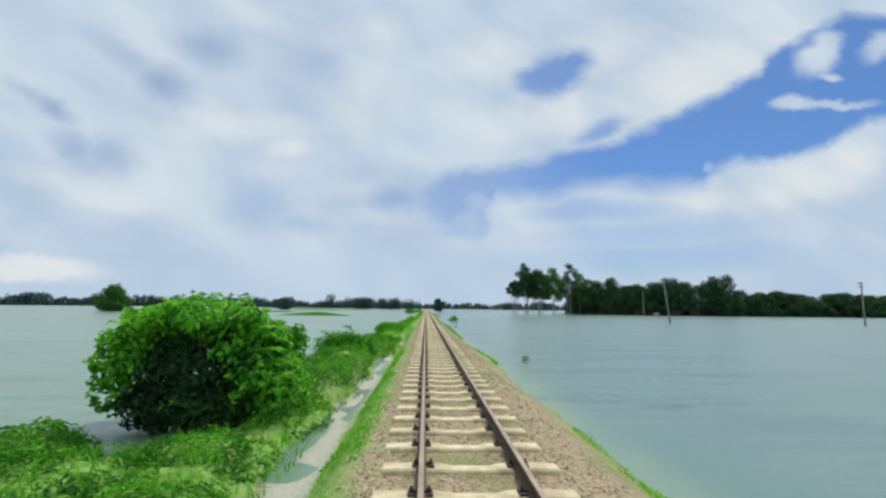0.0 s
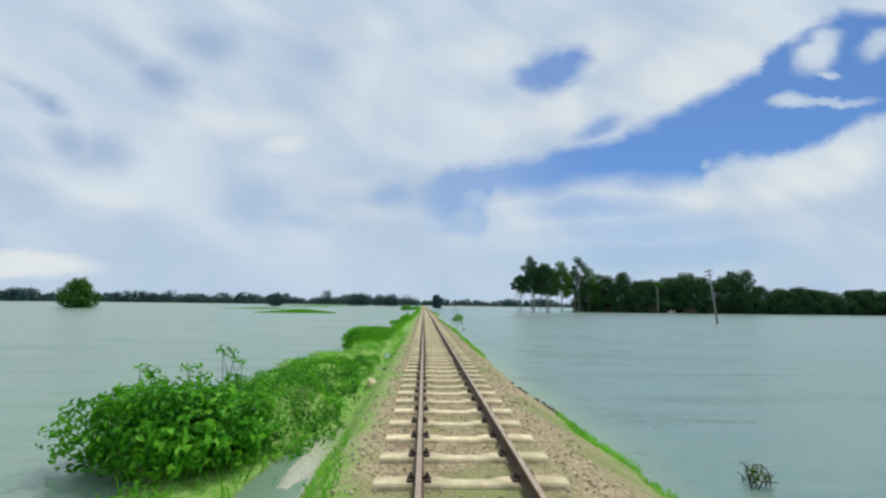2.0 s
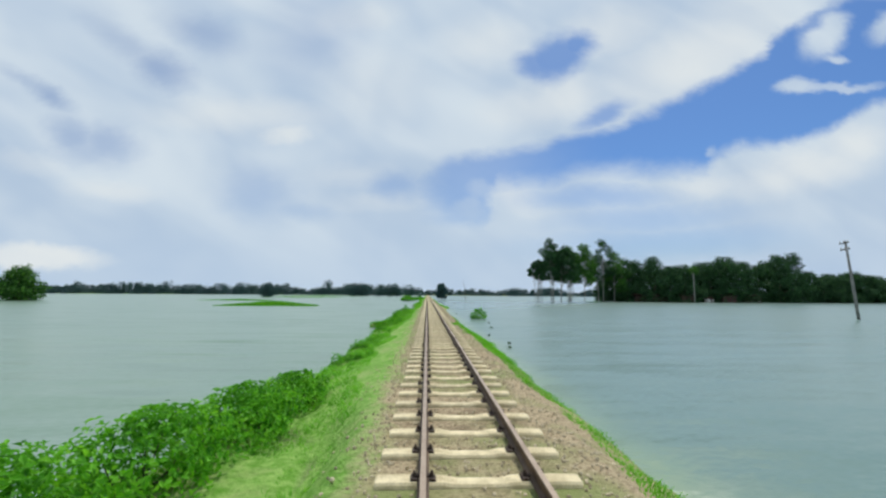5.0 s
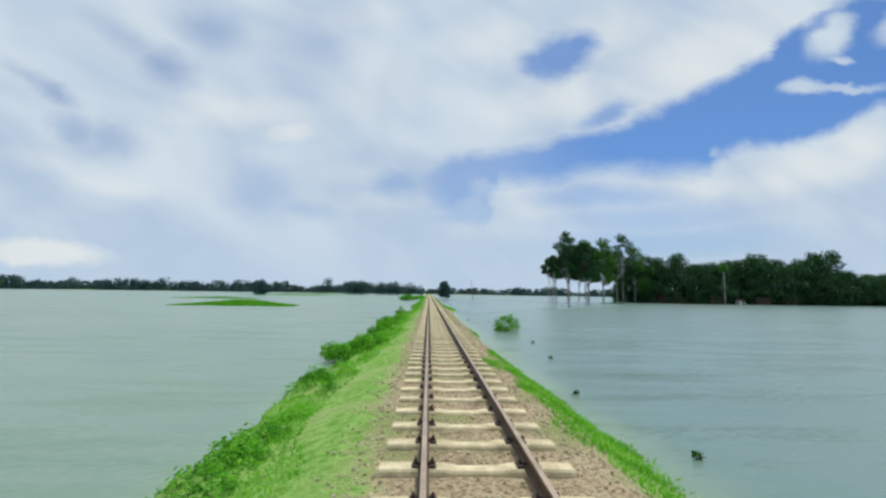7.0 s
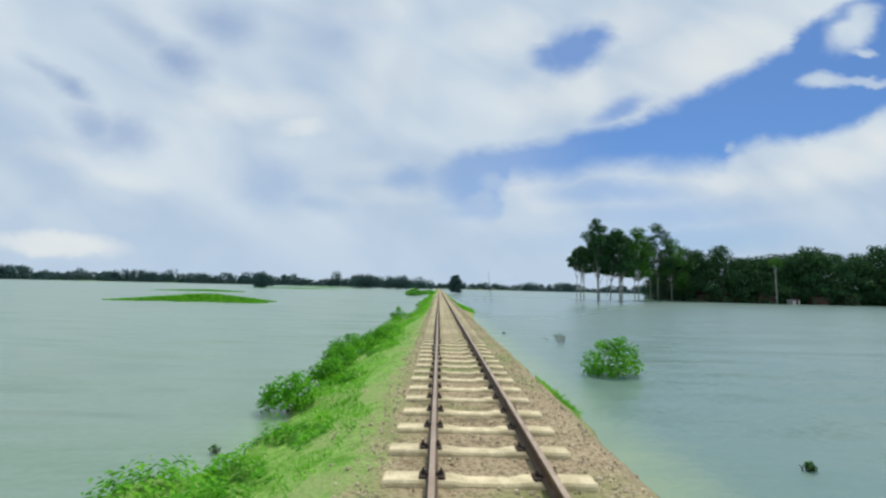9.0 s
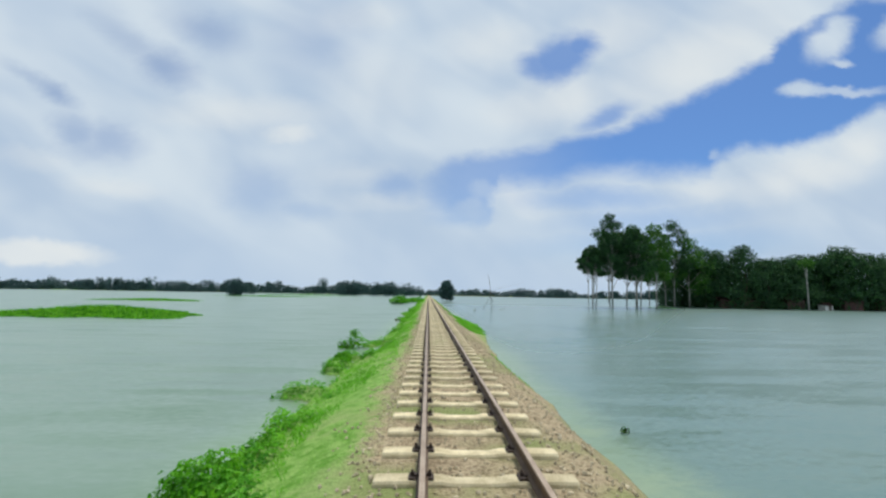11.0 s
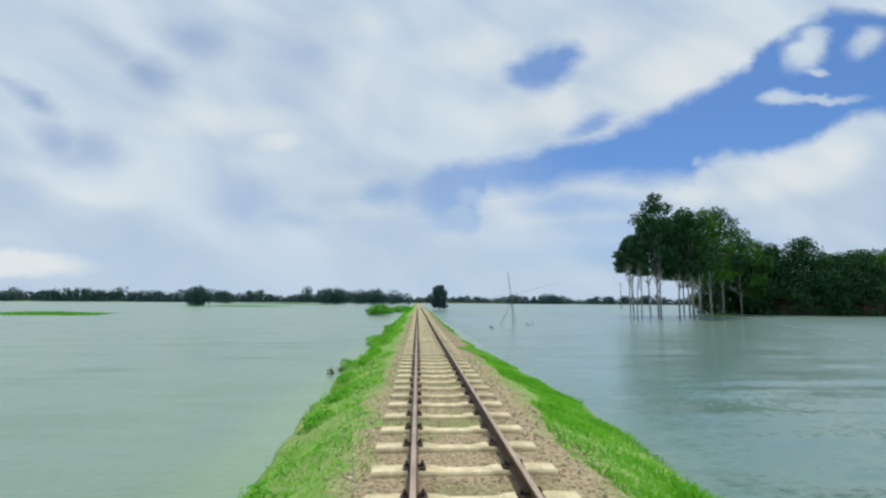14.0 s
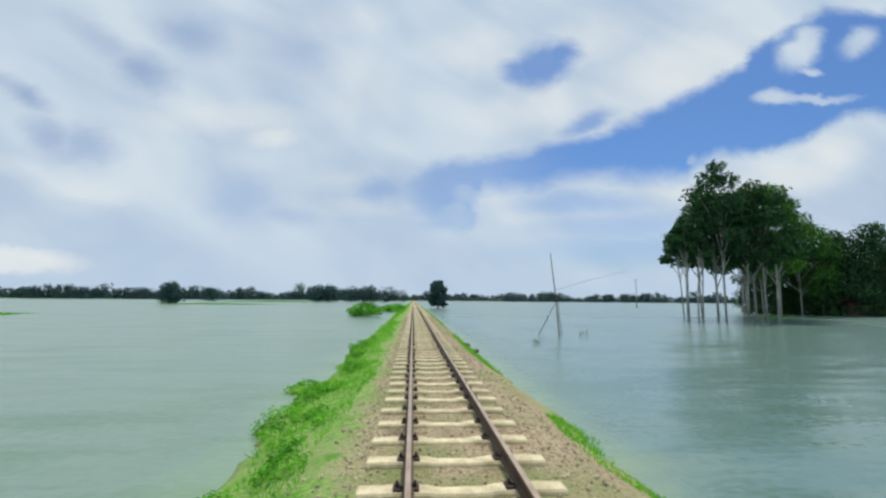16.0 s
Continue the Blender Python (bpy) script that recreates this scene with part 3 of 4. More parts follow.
def rail(x):
    """Flat-bottomed rail: foot, web and rounded head."""
    prof = [(-0.055, -0.145), (0.055, -0.145), (0.055, -0.136), (0.014, -0.122), (0.008, -0.11), (0.008, -0.045), (0.031, -0.034), (0.0325, -0.008), (0.026, 0.0),
            (-0.026, 0.0), (-0.0325, -0.008), (-0.031, -0.034), (-0.008, -0.045), (-0.008, -0.11), (-0.014, -0.122), (-0.055, -0.136)]
    ys = list(np.arange(-12, 240, 12.0)) + [300, 400, 520, 700]
    vs, fs, mi, n = [], [], [], len(prof)
    for y in ys:
        vs += [(x + a, y, b) for a, b in prof]
    for k in range(len(ys) - 1):
        for j in range(n):
            a, b = k * n + j, k * n + (j + 1) % n
            fs.append((a, a + n, b + n, b))
            mi.append(1 if j == 8 else 0)
    fs.append(tuple(range(n)))
    fs.append(tuple(range(len(vs) - 1, len(vs) - n - 1, -1)))
    mi += [0, 0]
    return mesh_of("rail", vs, fs, [M_RAIL, M_RAILTOP], track, "rusty brown steel rail with a worn top", index=mi)


rail(-RAIL_X), rail(RAIL_X)


def sleeper_mesh():
    """Concrete sleeper, waisted in the middle, chamfered along its top edges."""
    vs, fs = [], []
    stations = [(-0.99, 0.105, 0.0), (-0.97, 0.118, 0.008), (-0.72, 0.118, 0.012), (-0.34, 0.112, 0.006), (-0.2, 0.10, -0.016), (0.2, 0.10, -0.016), (0.34, 0.112, 0.006), (0.72, 0.118, 0.012), (0.97, 0.118, 0.008), (0.99, 0.105, 0.0)]
    for x, w, top in stations:
        z = -0.158 + top
        vs += [(x, -w - 0.02, -0.34), (x, -w, z - 0.02), (x, -w + 0.02, z), (x, w - 0.02, z), (x, w, z - 0.02), (x, w + 0.02, -0.34)]
    for k in range(len(stations) - 1):
        for j in range(5):
            a = k * 6 + j
            fs.append((a, a + 6, a + 7, a + 1))
    fs.append((0, 1, 2, 3, 4, 5))
    e = len(vs) - 6
    fs.append((e + 5, e + 4, e + 3, e + 2, e + 1, e))
    return vs, fs


def fastening_mesh():
    """Base plate with a bolt and bent clip on each side of the rail."""
    bm = bmesh.new()
    bmesh.ops.create_cube(bm, size=1.0, matrix=Matrix.LocRotScale((0, 0, -0.154), None, (0.25, 0.15, 0.016)))
    for s in (-1, 1):
        for (dx, dz, sx, sy, sz) in ((0.085, -0.138, 0.06, 0.15, 0.02), (0.082, -0.118, 0.036, 0.04, 0.05), (0.055, -0.122, 0.05, 0.05, 0.018), (0.085, -0.088, 0.02, 0.02, 0.03)):
            bmesh.ops.create_cube(bm, size=1.0, matrix=Matrix.LocRotScale((s * dx, 0, dz), None, (sx, sy, sz)))
    return bm


sv, sf = sleeper_mesh()
first = mesh_of("sleeper", sv, sf, M_CONCRETE, track)
clip = part("fastening", fastening_mesh(), M_CLIP, first, "dark rusty rail fastening")
clip_data, sleeper_data = clip.data, first.data
first.location = (0, SLEEPER_START, 0)
clip.location = (-RAIL_X, 0, 0)
rs = np.random.default_rng(5)
for k in range(300):
    if k:
        s = new("sleeper", sleeper_data)
        s.parent = track
        s.location = (rs.normal(0, 0.012), SLEEPER_START + k * SLEEPER_STEP, rs.normal(0, 0.004))
        s.rotation_euler = (0, 0, rs.normal(0, 0.006))
    else:
        s = first
    for x in (-RAIL_X, RAIL_X):
        if k or x > 0:
            c = new("fastening", clip_data)
            c.parent = s
            c.location = (x, 0, 0)
fv, ff = [], []
for k in list(range(-14, 0)) + list(range(300, 640)):
    b = len(fv)
    fv += [(x, y + SLEEPER_START + k * SLEEPER_STEP, z) for x, y, z in sv]
    ff += [tuple(b + i for i in f) for f in sf]
far_sleepers = mesh_of("distant_sleepers", fv, ff, M_CONCRETE, track)
tagged(far_sleepers, "pale concrete sleepers further along the line", kind="stuff")


# ---- ballast stones ----
def stones(rng, n):
    t = (1 + 5 ** 0.5) / 2
    ico = np.array([(-1, t, 0), (1, t, 0), (-1, -t, 0), (1, -t, 0), (0, -1, t), (0, 1, t), (0, -1, -t), (0, 1, -t), (t, 0, -1), (t, 0, 1), (-t, 0, -1), (-t, 0, 1)]) / 1.9
    tri = np.array([(0, 11, 5), (0, 5, 1), (0, 1, 7), (0, 7, 10), (0, 10, 11), (1, 5, 9), (5, 11, 4), (11, 10, 2), (10, 7, 6), (7, 1, 8), (3, 9, 4), (3, 4, 2), (3, 2, 6), (3, 6, 8), (3, 8, 9), (4, 9, 5), (2, 4, 11), (6, 2, 10), (8, 6, 7), (9, 8, 1)])
    y = rng.uniform(2, 172, n)
    x = np.where(rng.uniform(size=n) < 0.45, rng.uniform(-0.95, 0.95, n), np.where(rng.uniform(size=n) < 0.5, 1, -1) * (0.95 + np.abs(rng.normal(0, 0.42, n))))
    keep = (x > -1.9) & (x < right_edge(y) - 0.05) & (np.abs(np.abs(x) - RAIL_X) > 0.08)
    phase = np.abs(((y - SLEEPER_START) / SLEEPER_STEP + 0.5) % 1 - 0.5) * SLEEPER_STEP
    keep &= (phase > 0.125) | (np.abs(x) > 1.02)
    keep &= (x > -1.25) | (rng.uniform(size=n) < 0.3)
    x, y = x[keep], y[keep]
    n = len(x)
    s = rng.uniform(0.010, 0.025, (n, 1)) * rng.uniform(0.65, 1.3, (n, 3))
    c = np.stack([x, y, ground_z(x, y) + s[:, 2] * 0.35], axis=1)
    v = c[:, None, :] + ico[None] * s[:, None, :] * rng.uniform(0.75, 1.25, (n, 12, 1))
    return v.reshape(-1, 3), (tri[None] + 12 * np.arange(n)[:, None, None]).reshape(-1, 3)


bv, bf = stones(np.random.default_rng(11), 42000)
ballast = mesh_of("ballast", bv, bf, M_STONE)
tagged(ballast, "loose sandy-brown ballast stones between and beside the sleepers", "gravel", kind="stuff")


# ---- grass on the banks ----
rg = np.random.default_rng(21)


def grass(name, label, areas, mat=M_GRASS):
    """Areas: y from, y to, x from, x to, tufts per square metre, height; thinned in patches."""
    av, af, n0 = [], [], 0
    for y0, y1, x0, x1, dens, h in areas:
        n = int((y1 - y0) * (x1 - x0) * dens * 1.6)
        y, x = rg.uniform(y0, y1, n), rg.uniform(x0, x1, n)
        x = x + (right_edge(y) - 2.65 if x0 > 0 else 3.3 - left_edge(y))
        keep = wave(x, y, 1.9, x0) + 0.5 * wave(x, y, 5.3, y0) + rg.normal(0, 0.35, n) > -0.55
        mid, half = (x0 + x1) / 2 + (right_edge(y) - 2.65 if x0 > 0 else 3.3 - left_edge(y)), (x1 - x0) / 2
        keep &= np.abs(x - mid) < half * (0.75 + 0.35 * wave(0 * y, y, 1.3, x1)) * np.minimum(1, 0.25 + 4 * np.minimum(y - y0, y1 - y) / (y1 - y0))
        x, y = x[keep], y[keep]
        z = ground_z(x, y)
        ok = z > WATER_Z - 0.14
        x, y, z = x[ok], y[ok], z[ok]
        v, f = blades(rg, x, y, z - 0.02, 0.62 * h * (0.8 + 0.4 * wave(x, y, 2.7)), 0.009 + 0.0 * x, 0.7)
        av.append(v), af.append(f + n0)
        n0 += len(v)
    ob = mesh_of(name, np.concatenate(av), np.concatenate(af), mat)
    return tagged(ob, label, "grass", kind="stuff")


grass("bank_grass", "bright green grass along the bank of the railway line", [
    (0, 21, -1.85, -1.1, 260, 0.15), (20, 32, -2.2, -1.6, 40, 0.13), (31, 46, -2.3, -1.25, 150, 0.16), (42, 60, -3.5, -1.5, 230, 0.16), (56, 92, -3.7, -1.5, 200, 0.16), (88, 130, -3.5, -1.5, 180, 0.15), (126, 172, -3.6, -1.5, 170, 0.18), (170, 330, -3.9, -1.5, 60, 0.3)])
grass("water_edge_grass", "bright green grass tufts where the bank meets the flood water", [
    (3, 7, 2.2, 2.9, 330, 0.14), (17, 23, 2.2, 2.95, 420, 0.15), (32, 52, 1.7, 3.0, 240, 0.14), (50, 67, 1.15, 3.3, 380, 0.17), (75.5, 78.5, 2.1, 2.9, 420, 0.18),
    (95, 101, 2.1, 2.8, 200, 0.12), (109, 119, 0.75, 3.0, 440, 0.17), (116, 128.5, 0.7, 3.05, 440, 0.17), (130.3, 134.4, 1.8, 3.1, 440, 0.17), (139, 152, 1.7, 2.9, 260, 0.18), (152, 300, 1.9, 2.9, 40, 0.25)])


# ---- loose stones on the banks ----
def lump(name, size, seed):
    """A rounded, uneven stone."""
    rng = np.random.default_rng(seed)
    bm = bmesh.new()
    bmesh.ops.create_icosphere(bm, subdivisions=2, radius=1.0)
    k = rng.uniform(1.5, 3.5, 3)
    for v in bm.verts:
        q = 1 + 0.16 * math.sin(k[0] * v.co.x + seed) + 0.14 * math.sin(k[1] * v.co.y + 2 * seed) + 0.1 * math.sin(2 * k[2] * v.co.z) + rng.uniform(-0.06, 0.06)
        v.co = Vector((v.co.x * size[0], v.co.y * size[1], v.co.z * size[2])) * q
    me = bpy.data.meshes.new(name)
    bm.to_mesh(me)
    bm.free()
    return me


slab = lump("pale_stone", (0.13, 0.3, 0.14), 4)
slab.materials.append(M_CONCRETE)
ob = tagged(new("pale_stone", slab), "pale weathered stone lying at the foot of the bank", "stone")
ob.location, ob.rotation_euler = (-1.98, 26.0, float(ground_z(np.array([-1.98]), np.array([26.0]))[0]) + 0.05), (0.1, 0.2, 0.25)
dark_lumps = [lump("bank_stone", (0.055, 0.075, 0.04), 11), lump("bank_stone", (0.075, 0.06, 0.045), 12), lump("bank_stone", (0.05, 0.05, 0.04), 13)]
for me in dark_lumps:
    me.materials.append(M_MUD)
rl = np.random.default_rng(61)
for k in range(26):
    y = 22.6 + 4.6 * k / 25 + rl.uniform(-0.15, 0.15) if k < 20 else rl.uniform(24, 34)
    x = float(right_edge(np.array([y]))[0]) - rl.uniform(0.05, 0.3) if k < 20 else -rl.uniform(1.6, 2.0)
    ob = tagged(new("bank_stone", dark_lumps[k % 3]), "dark muddy stone on the gravel bank", "stone", "loose stones on the bank")
    ob.location = (x, y, float(ground_z(np.array([x]), np.array([y]))[0]) + 0.02)
    ob.rotation_euler = (0, 0, rl.uniform(0, 6.28))
    s = rl.uniform(0.6, 1.25)
    ob.scale = (s, s, s)


# Two added lumps stand in for small dark animals on the bank.
for x, y, q in ((2.15, 147.6, 2.6), (2.4, 146.4, 2.9)):
    ob = tagged(new("bank_stone", dark_lumps[1]), "dark lump standing in for a small animal on the bank", "stone", "loose stones on the bank")
    ob.location = (x, y, float(ground_z(np.array([x]), np.array([y]))[0]) + 0.05)
    ob.scale = (q, q, q)


# ---- weeds, bushes and trees ----
rw = np.random.default_rng(31)


def mound_leaves(mounds, per_area, size, slim=0.55):
    """Leaves over low mounds (x, y, rx, ry, height) rising from the water line."""
    clumps = [(x, y, WATER_Z - 0.05, rx, ry, h + 0.05) for x, y, rx, ry, h in mounds]
    n = int(sum(per_area * (rx * ry + (rx + ry) * h) * 2 for x, y, rx, ry, h in mounds))
    c, d = clump_points(rw, clumps, n, 0.6)
    ok = c[:, 2] > WATER_Z - 0.03
    c, d = c[ok], d[ok]
    c[:, 2] += 0.10 * wave(c[:, 0], c[:, 1], 4.5) * (c[:, 2] > WATER_Z + 0.15)
    return leaves(rw, c, d + np.array([0, 0, 0.9]), size, slim, 0.6)


lv, lf = mound_leaves([q for q in BERM if q[1] < 31.05], 1350, 0.088)
tagged(mesh_of("berm_weeds", lv, lf, M_BERM), "dense deep green leafy weeds on the muddy berm", "weeds", kind="stuff")
lv, lf = mound_leaves([q for q in BERM if 31.05 <= q[1] < 36], 520, 0.07)
tagged(mesh_of("marsh_weeds", lv, lf, M_WEED), "low sparse light green weeds on waterlogged ground", "weeds", kind="stuff")
lv, lf = mound_leaves([q for q in BERM if q[1] >= 36], 1150, 0.078)
tagged(mesh_of("bank_weeds", lv, lf, M_WEED), "dense bright green leafy weeds along the bank", "weeds", kind="stuff")
gxs = rw.uniform(-6.6, -2.5, 4200)
gys = rw.uniform(0, 28, 4200)
gzs = ground_z(gxs, gys)
ok = gzs > WATER_Z - 0.02
gv, gf = blades(rw, gxs[ok], gys[ok], gzs[ok], 0.2 + 0 * gxs[ok], 0.012 + 0 * gxs[ok], 0.5)
tagged(mesh_of("berm_grass", gv, gf, M_WEED), "tall light green grass among the berm weeds", "grass", kind="stuff")


def shrub(name, label, base, clumps, n, size, mat, group="", stems=7, bark=M_TWIG, spread=0.25, shell=0.5, seed=1, thick=0.02, open_front=False):
    """A bush: thin stems from one root into leafy clumps."""
    rng = np.random.default_rng(seed)
    root = tagged(new(name), label, "bush", group)
    root.location = base
    runs = []
    for k in range(stems):
        c = clumps[k % len(clumps)]
        e = np.array(c[:3]) + np.array(c[3:]) * rng.uniform(-0.4, 0.4, 3)
        a = np.array((rng.uniform(-spread, spread), rng.uniform(-spread, spread), -0.15))
        m = (a + e) / 2 + rng.normal(0, 0.06, 3) * np.linalg.norm(e)
        runs.append(([tuple(a), tuple(m), tuple(e)], [thick, thick * 0.7, thick * 0.3]))
    if stems <= 10:
        for run in runs:
            v, f = tubes([run], 5)
            mesh_of("stem", v, f, bark, root)
    else:
        v, f = tubes(runs, 5)
        mesh_of("stems", v, f, bark, root, "thin brown stems")
    c, d = clump_points(rng, clumps, n, shell)
    keep = c[:, 2] > 0.02
    if open_front:
        keep &= ~((c[:, 1] < -0.25) & (((c[:, 0] - 0.1) / 1.05) ** 2 + ((c[:, 2] - 0.85) / 0.85) ** 2 < 1) & (rng.uniform(size=n) < 0.85))
    v, f = leaves(rng, c[keep], d[keep] + np.array([0, 0, 0.35]), size)
    mesh_of("foliage", v, f, mat, root)
    return root


rb = np.random.default_rng(41)
big = [(0.1, 0.5, 1.5, 1.25, 0.9, 1.05), (-0.9, 0.3, 1.3, 0.75, 0.8, 0.85), (1.05, 0.3, 1.25, 0.8, 0.8, 0.85), (0.1, -0.1, 2.2, 1.0, 0.8, 0.42), (-0.7, -0.1, 2.0, 0.65, 0.7, 0.42), (0.95, 0.0, 1.9, 0.65, 0.7, 0.42),
       (1.6, 0.2, 0.8, 0.7, 0.8, 0.6), (-1.45, -0.2, 1.3, 0.45, 0.5, 0.5), (-1.35, -0.35, 0.75, 0.4, 0.4, 0.35),
       (-0.55, -0.9, 1.25, 0.22, 0.18, 0.14), (0.9, -0.8, 1.5, 0.3, 0.25, 0.2), (1.1, -0.8, 0.9, 0.3, 0.25, 0.25), (0.1, -1.0, 0.55, 0.18, 0.15, 0.1), (1.4, -0.5, 1.2, 0.4, 0.35, 0.4)]
for _ in range(22):
    a, h = rb.uniform(-0.15, math.pi + 0.15) + (0 if rb.uniform() < 0.6 else math.pi), rb.uniform(0.9, 2.4)
    r = 1.6 * math.sqrt(max(0.1, 1 - ((h - 1.2) / 1.45) ** 2))
    if math.sin(a) < -0.3 and h < 1.7:
        continue
    big.append((r * math.cos(a), 0.85 * r * math.sin(a), h, 0.40, 0.36, 0.2))
bush = shrub("bush", "large leafy green bush with a dark core on the berm", (-5.3, 7.4, WATER_Z), big, 7600, 0.18, M_LEAF, open_front=True, stems=16, bark=M_BARK, spread=0.5, shell=0.72, seed=2, thick=0.035)
# Front core leaves: the hollow's shade comes from their darker colour.
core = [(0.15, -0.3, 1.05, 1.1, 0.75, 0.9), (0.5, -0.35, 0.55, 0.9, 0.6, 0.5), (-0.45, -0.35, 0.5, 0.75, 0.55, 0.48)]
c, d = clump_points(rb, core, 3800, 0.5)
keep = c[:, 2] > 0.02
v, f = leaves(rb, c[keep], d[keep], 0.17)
mesh_of("inner_foliage", v, f, M_CORE_SHADE, bush, "core leaves with inner shade painted dark green")


def shoots(rng, starts, ways, length, pairs, size):
    """Leafy shoots that bend down at their tips: stems, and leaves in two ranks along them."""
    runs, c, d = [], [], []
    for a, w in zip(starts, ways):
        q = length * rng.uniform(0.6, 1.3)
        pts = [a + w * q * t + np.array((0, 0, -0.45 * q * t * t)) for t in (0, 0.35, 0.7, 1.0)]
        runs.append(([tuple(p) for p in pts], [0.012, 0.010, 0.007, 0.004]))
        side = np.cross(w, (0, 0, 1.0))
        side /= np.linalg.norm(side) + 1e-6
        for k in range(pairs):
            t = 0.2 + 0.8 * k / (pairs - 1)
            p = a + w * q * t + np.array((0, 0, -0.45 * q * t * t))
            for sgn in (-1, 1):
                c.append(p + sgn * side * size * 0.4)
                d.append((0, 0, 1.0) + 0.5 * w + 0.3 * sgn * side)
    tv, tf = tubes(runs, 4)
    lv, lf = leaves(rng, np.array(c), np.array(d), size, 0.42, 0.45, 0.1)
    return tv, tf, lv, lf


n = 260
a, e = rb.uniform(0, 2 * math.pi, n), np.arcsin(rb.uniform(-0.25, 1.0, n))
ways = np.stack([np.cos(a) * np.cos(e), np.sin(a) * np.cos(e), np.sin(e)], axis=1)
starts = np.array((0.05, 0.1, 1.25)) + ways * np.array((1.4, 1.05, 0.82))
keep = ~((ways[:, 1] < -0.35) & (starts[:, 2] < 1.75)) & (starts[:, 2] > 0.25)
tv, tf, lv, lf = shoots(rb, starts[keep], ways[keep] + np.array((0, 0, 0.35)), 0.58, 8, 0.19)
mesh_of("young_growth", list(tv) + lv.tolist(), list(tf) + (lf + len(tv)).tolist(), [M_TWIG, M_SHOOT], bush, "yellow-green young leaves on thin shoots", index=[0] * len(tf) + [1] * len(lf))
for i, (x, y, r, h) in enumerate(((-3.25, 62.0, 0.38, 0.5), (-3.6, 66.8, 0.5, 0.6), (-3.1, 68.6, 0.5, 0.72), (-2.95, 70.3, 0.5, 0.7), (-3.35, 75.8, 0.5, 0.68), (-3.2, 78.2, 0.42, 0.6), (-3.35, 80.1, 0.5, 0.76), (-3.1, 86.3, 0.5, 0.66), (-3.0, 88.6, 0.45, 0.55), (-3.5, 82.0, 0.6, 0.8), (-3.3, 84.0, 0.5, 0.6),
                                  (-3.5, 99.3, 0.3, 0.35))):
    cl = [(0, 0, h * 0.5, r, r * 0.9, h * 0.45), (-r * 0.5, 0.1, h * 0.4, r * 0.6, r * 0.6, h * 0.35), (r * 0.5, -0.1, h * 0.45, r * 0.6, r * 0.6, h * 0.4), (0.1, 0.2, h * 0.8, r * 0.5, r * 0.5, h * 0.25), (-r * 0.7, -r * 0.5, h * 0.3, r * 0.35, r * 0.35, h * 0.25)]
    shrub("bank_bush", "small bright green bush at the foot of the bank", (x, y, WATER_Z + 0.02), cl, 1300, 0.085, M_WEED, "bushes along the bank", seed=50 + i)
cl = [(0, 0, 0.5, 0.8, 0.7, 0.5), (0.6, 0.1, 0.72, 0.5, 0.5, 0.36), (-0.55, 0, 0.4, 0.45, 0.5, 0.4), (0.1, 0, 1.0, 0.48, 0.45, 0.27), (0.75, 0, 0.3, 0.4, 0.4, 0.3), (-0.2, 0, 0.1, 0.7, 0.6, 0.2), (0.35, 0, 1.22, 0.2, 0.2, 0.14), (-0.3, 0.1, 1.0, 0.22, 0.22, 0.16)]
shrub("flooded_bush", "small round green bush standing in the flood water", (4.6, 80.2, WATER_Z), [tuple(0.86 * q for q in c) for c in cl], 2300, 0.095, M_WEED, seed=70)
# taller bushes and stalks on the berm
cl = [(0, 0, 1.1, 0.65, 0.6, 0.75), (0.3, 0.2, 1.6, 0.45, 0.45, 0.4), (-0.35, 0, 1.35, 0.4, 0.4, 0.4), (0.1, -0.1, 0.5, 0.75, 0.6, 0.45), (-0.2, 0.2, 1.85, 0.25, 0.25, 0.25)]
shrub("berm_bush", "leafy green bush on the muddy berm", (-4.1, 9.3, WATER_Z), [(0.8 * c[0], 0.8 * c[1], c[2], 0.75 * c[3], 0.75 * c[4], c[5]) for c in cl if c[2] > 0.6], 1500, 0.15, M_LEAF, "bushes on the berm", seed=75, thick=0.025)
cl = [(0, 0, 0.6, 1.0, 0.9, 0.62), (-0.9, 0.2, 0.5, 0.7, 0.7, 0.5), (0.8, 0.3, 0.6, 0.7, 0.7, 0.52), (0.2, -0.2, 0.95, 0.6, 0.6, 0.32), (-0.5, 0, 0.9, 0.45, 0.45, 0.3)]
shrub("berm_bush", "wide dark green bush on the muddy berm", (-4.4, 19.6, WATER_Z), cl, 4800, 0.11, M_BERM, "bushes on the berm", seed=76, thick=0.025)
cl = [(0, 0, 0.55, 0.8, 0.8, 0.55), (0.5, 0.4, 0.5, 0.6, 0.6, 0.5), (-0.2, 0, 0.9, 0.4, 0.4, 0.25)]
shrub("berm_bush", "dark green bush on the muddy berm", (-3.9, 19.5, WATER_Z), cl, 1800, 0.15, M_LEAF, "bushes on the berm", seed=77, thick=0.025)
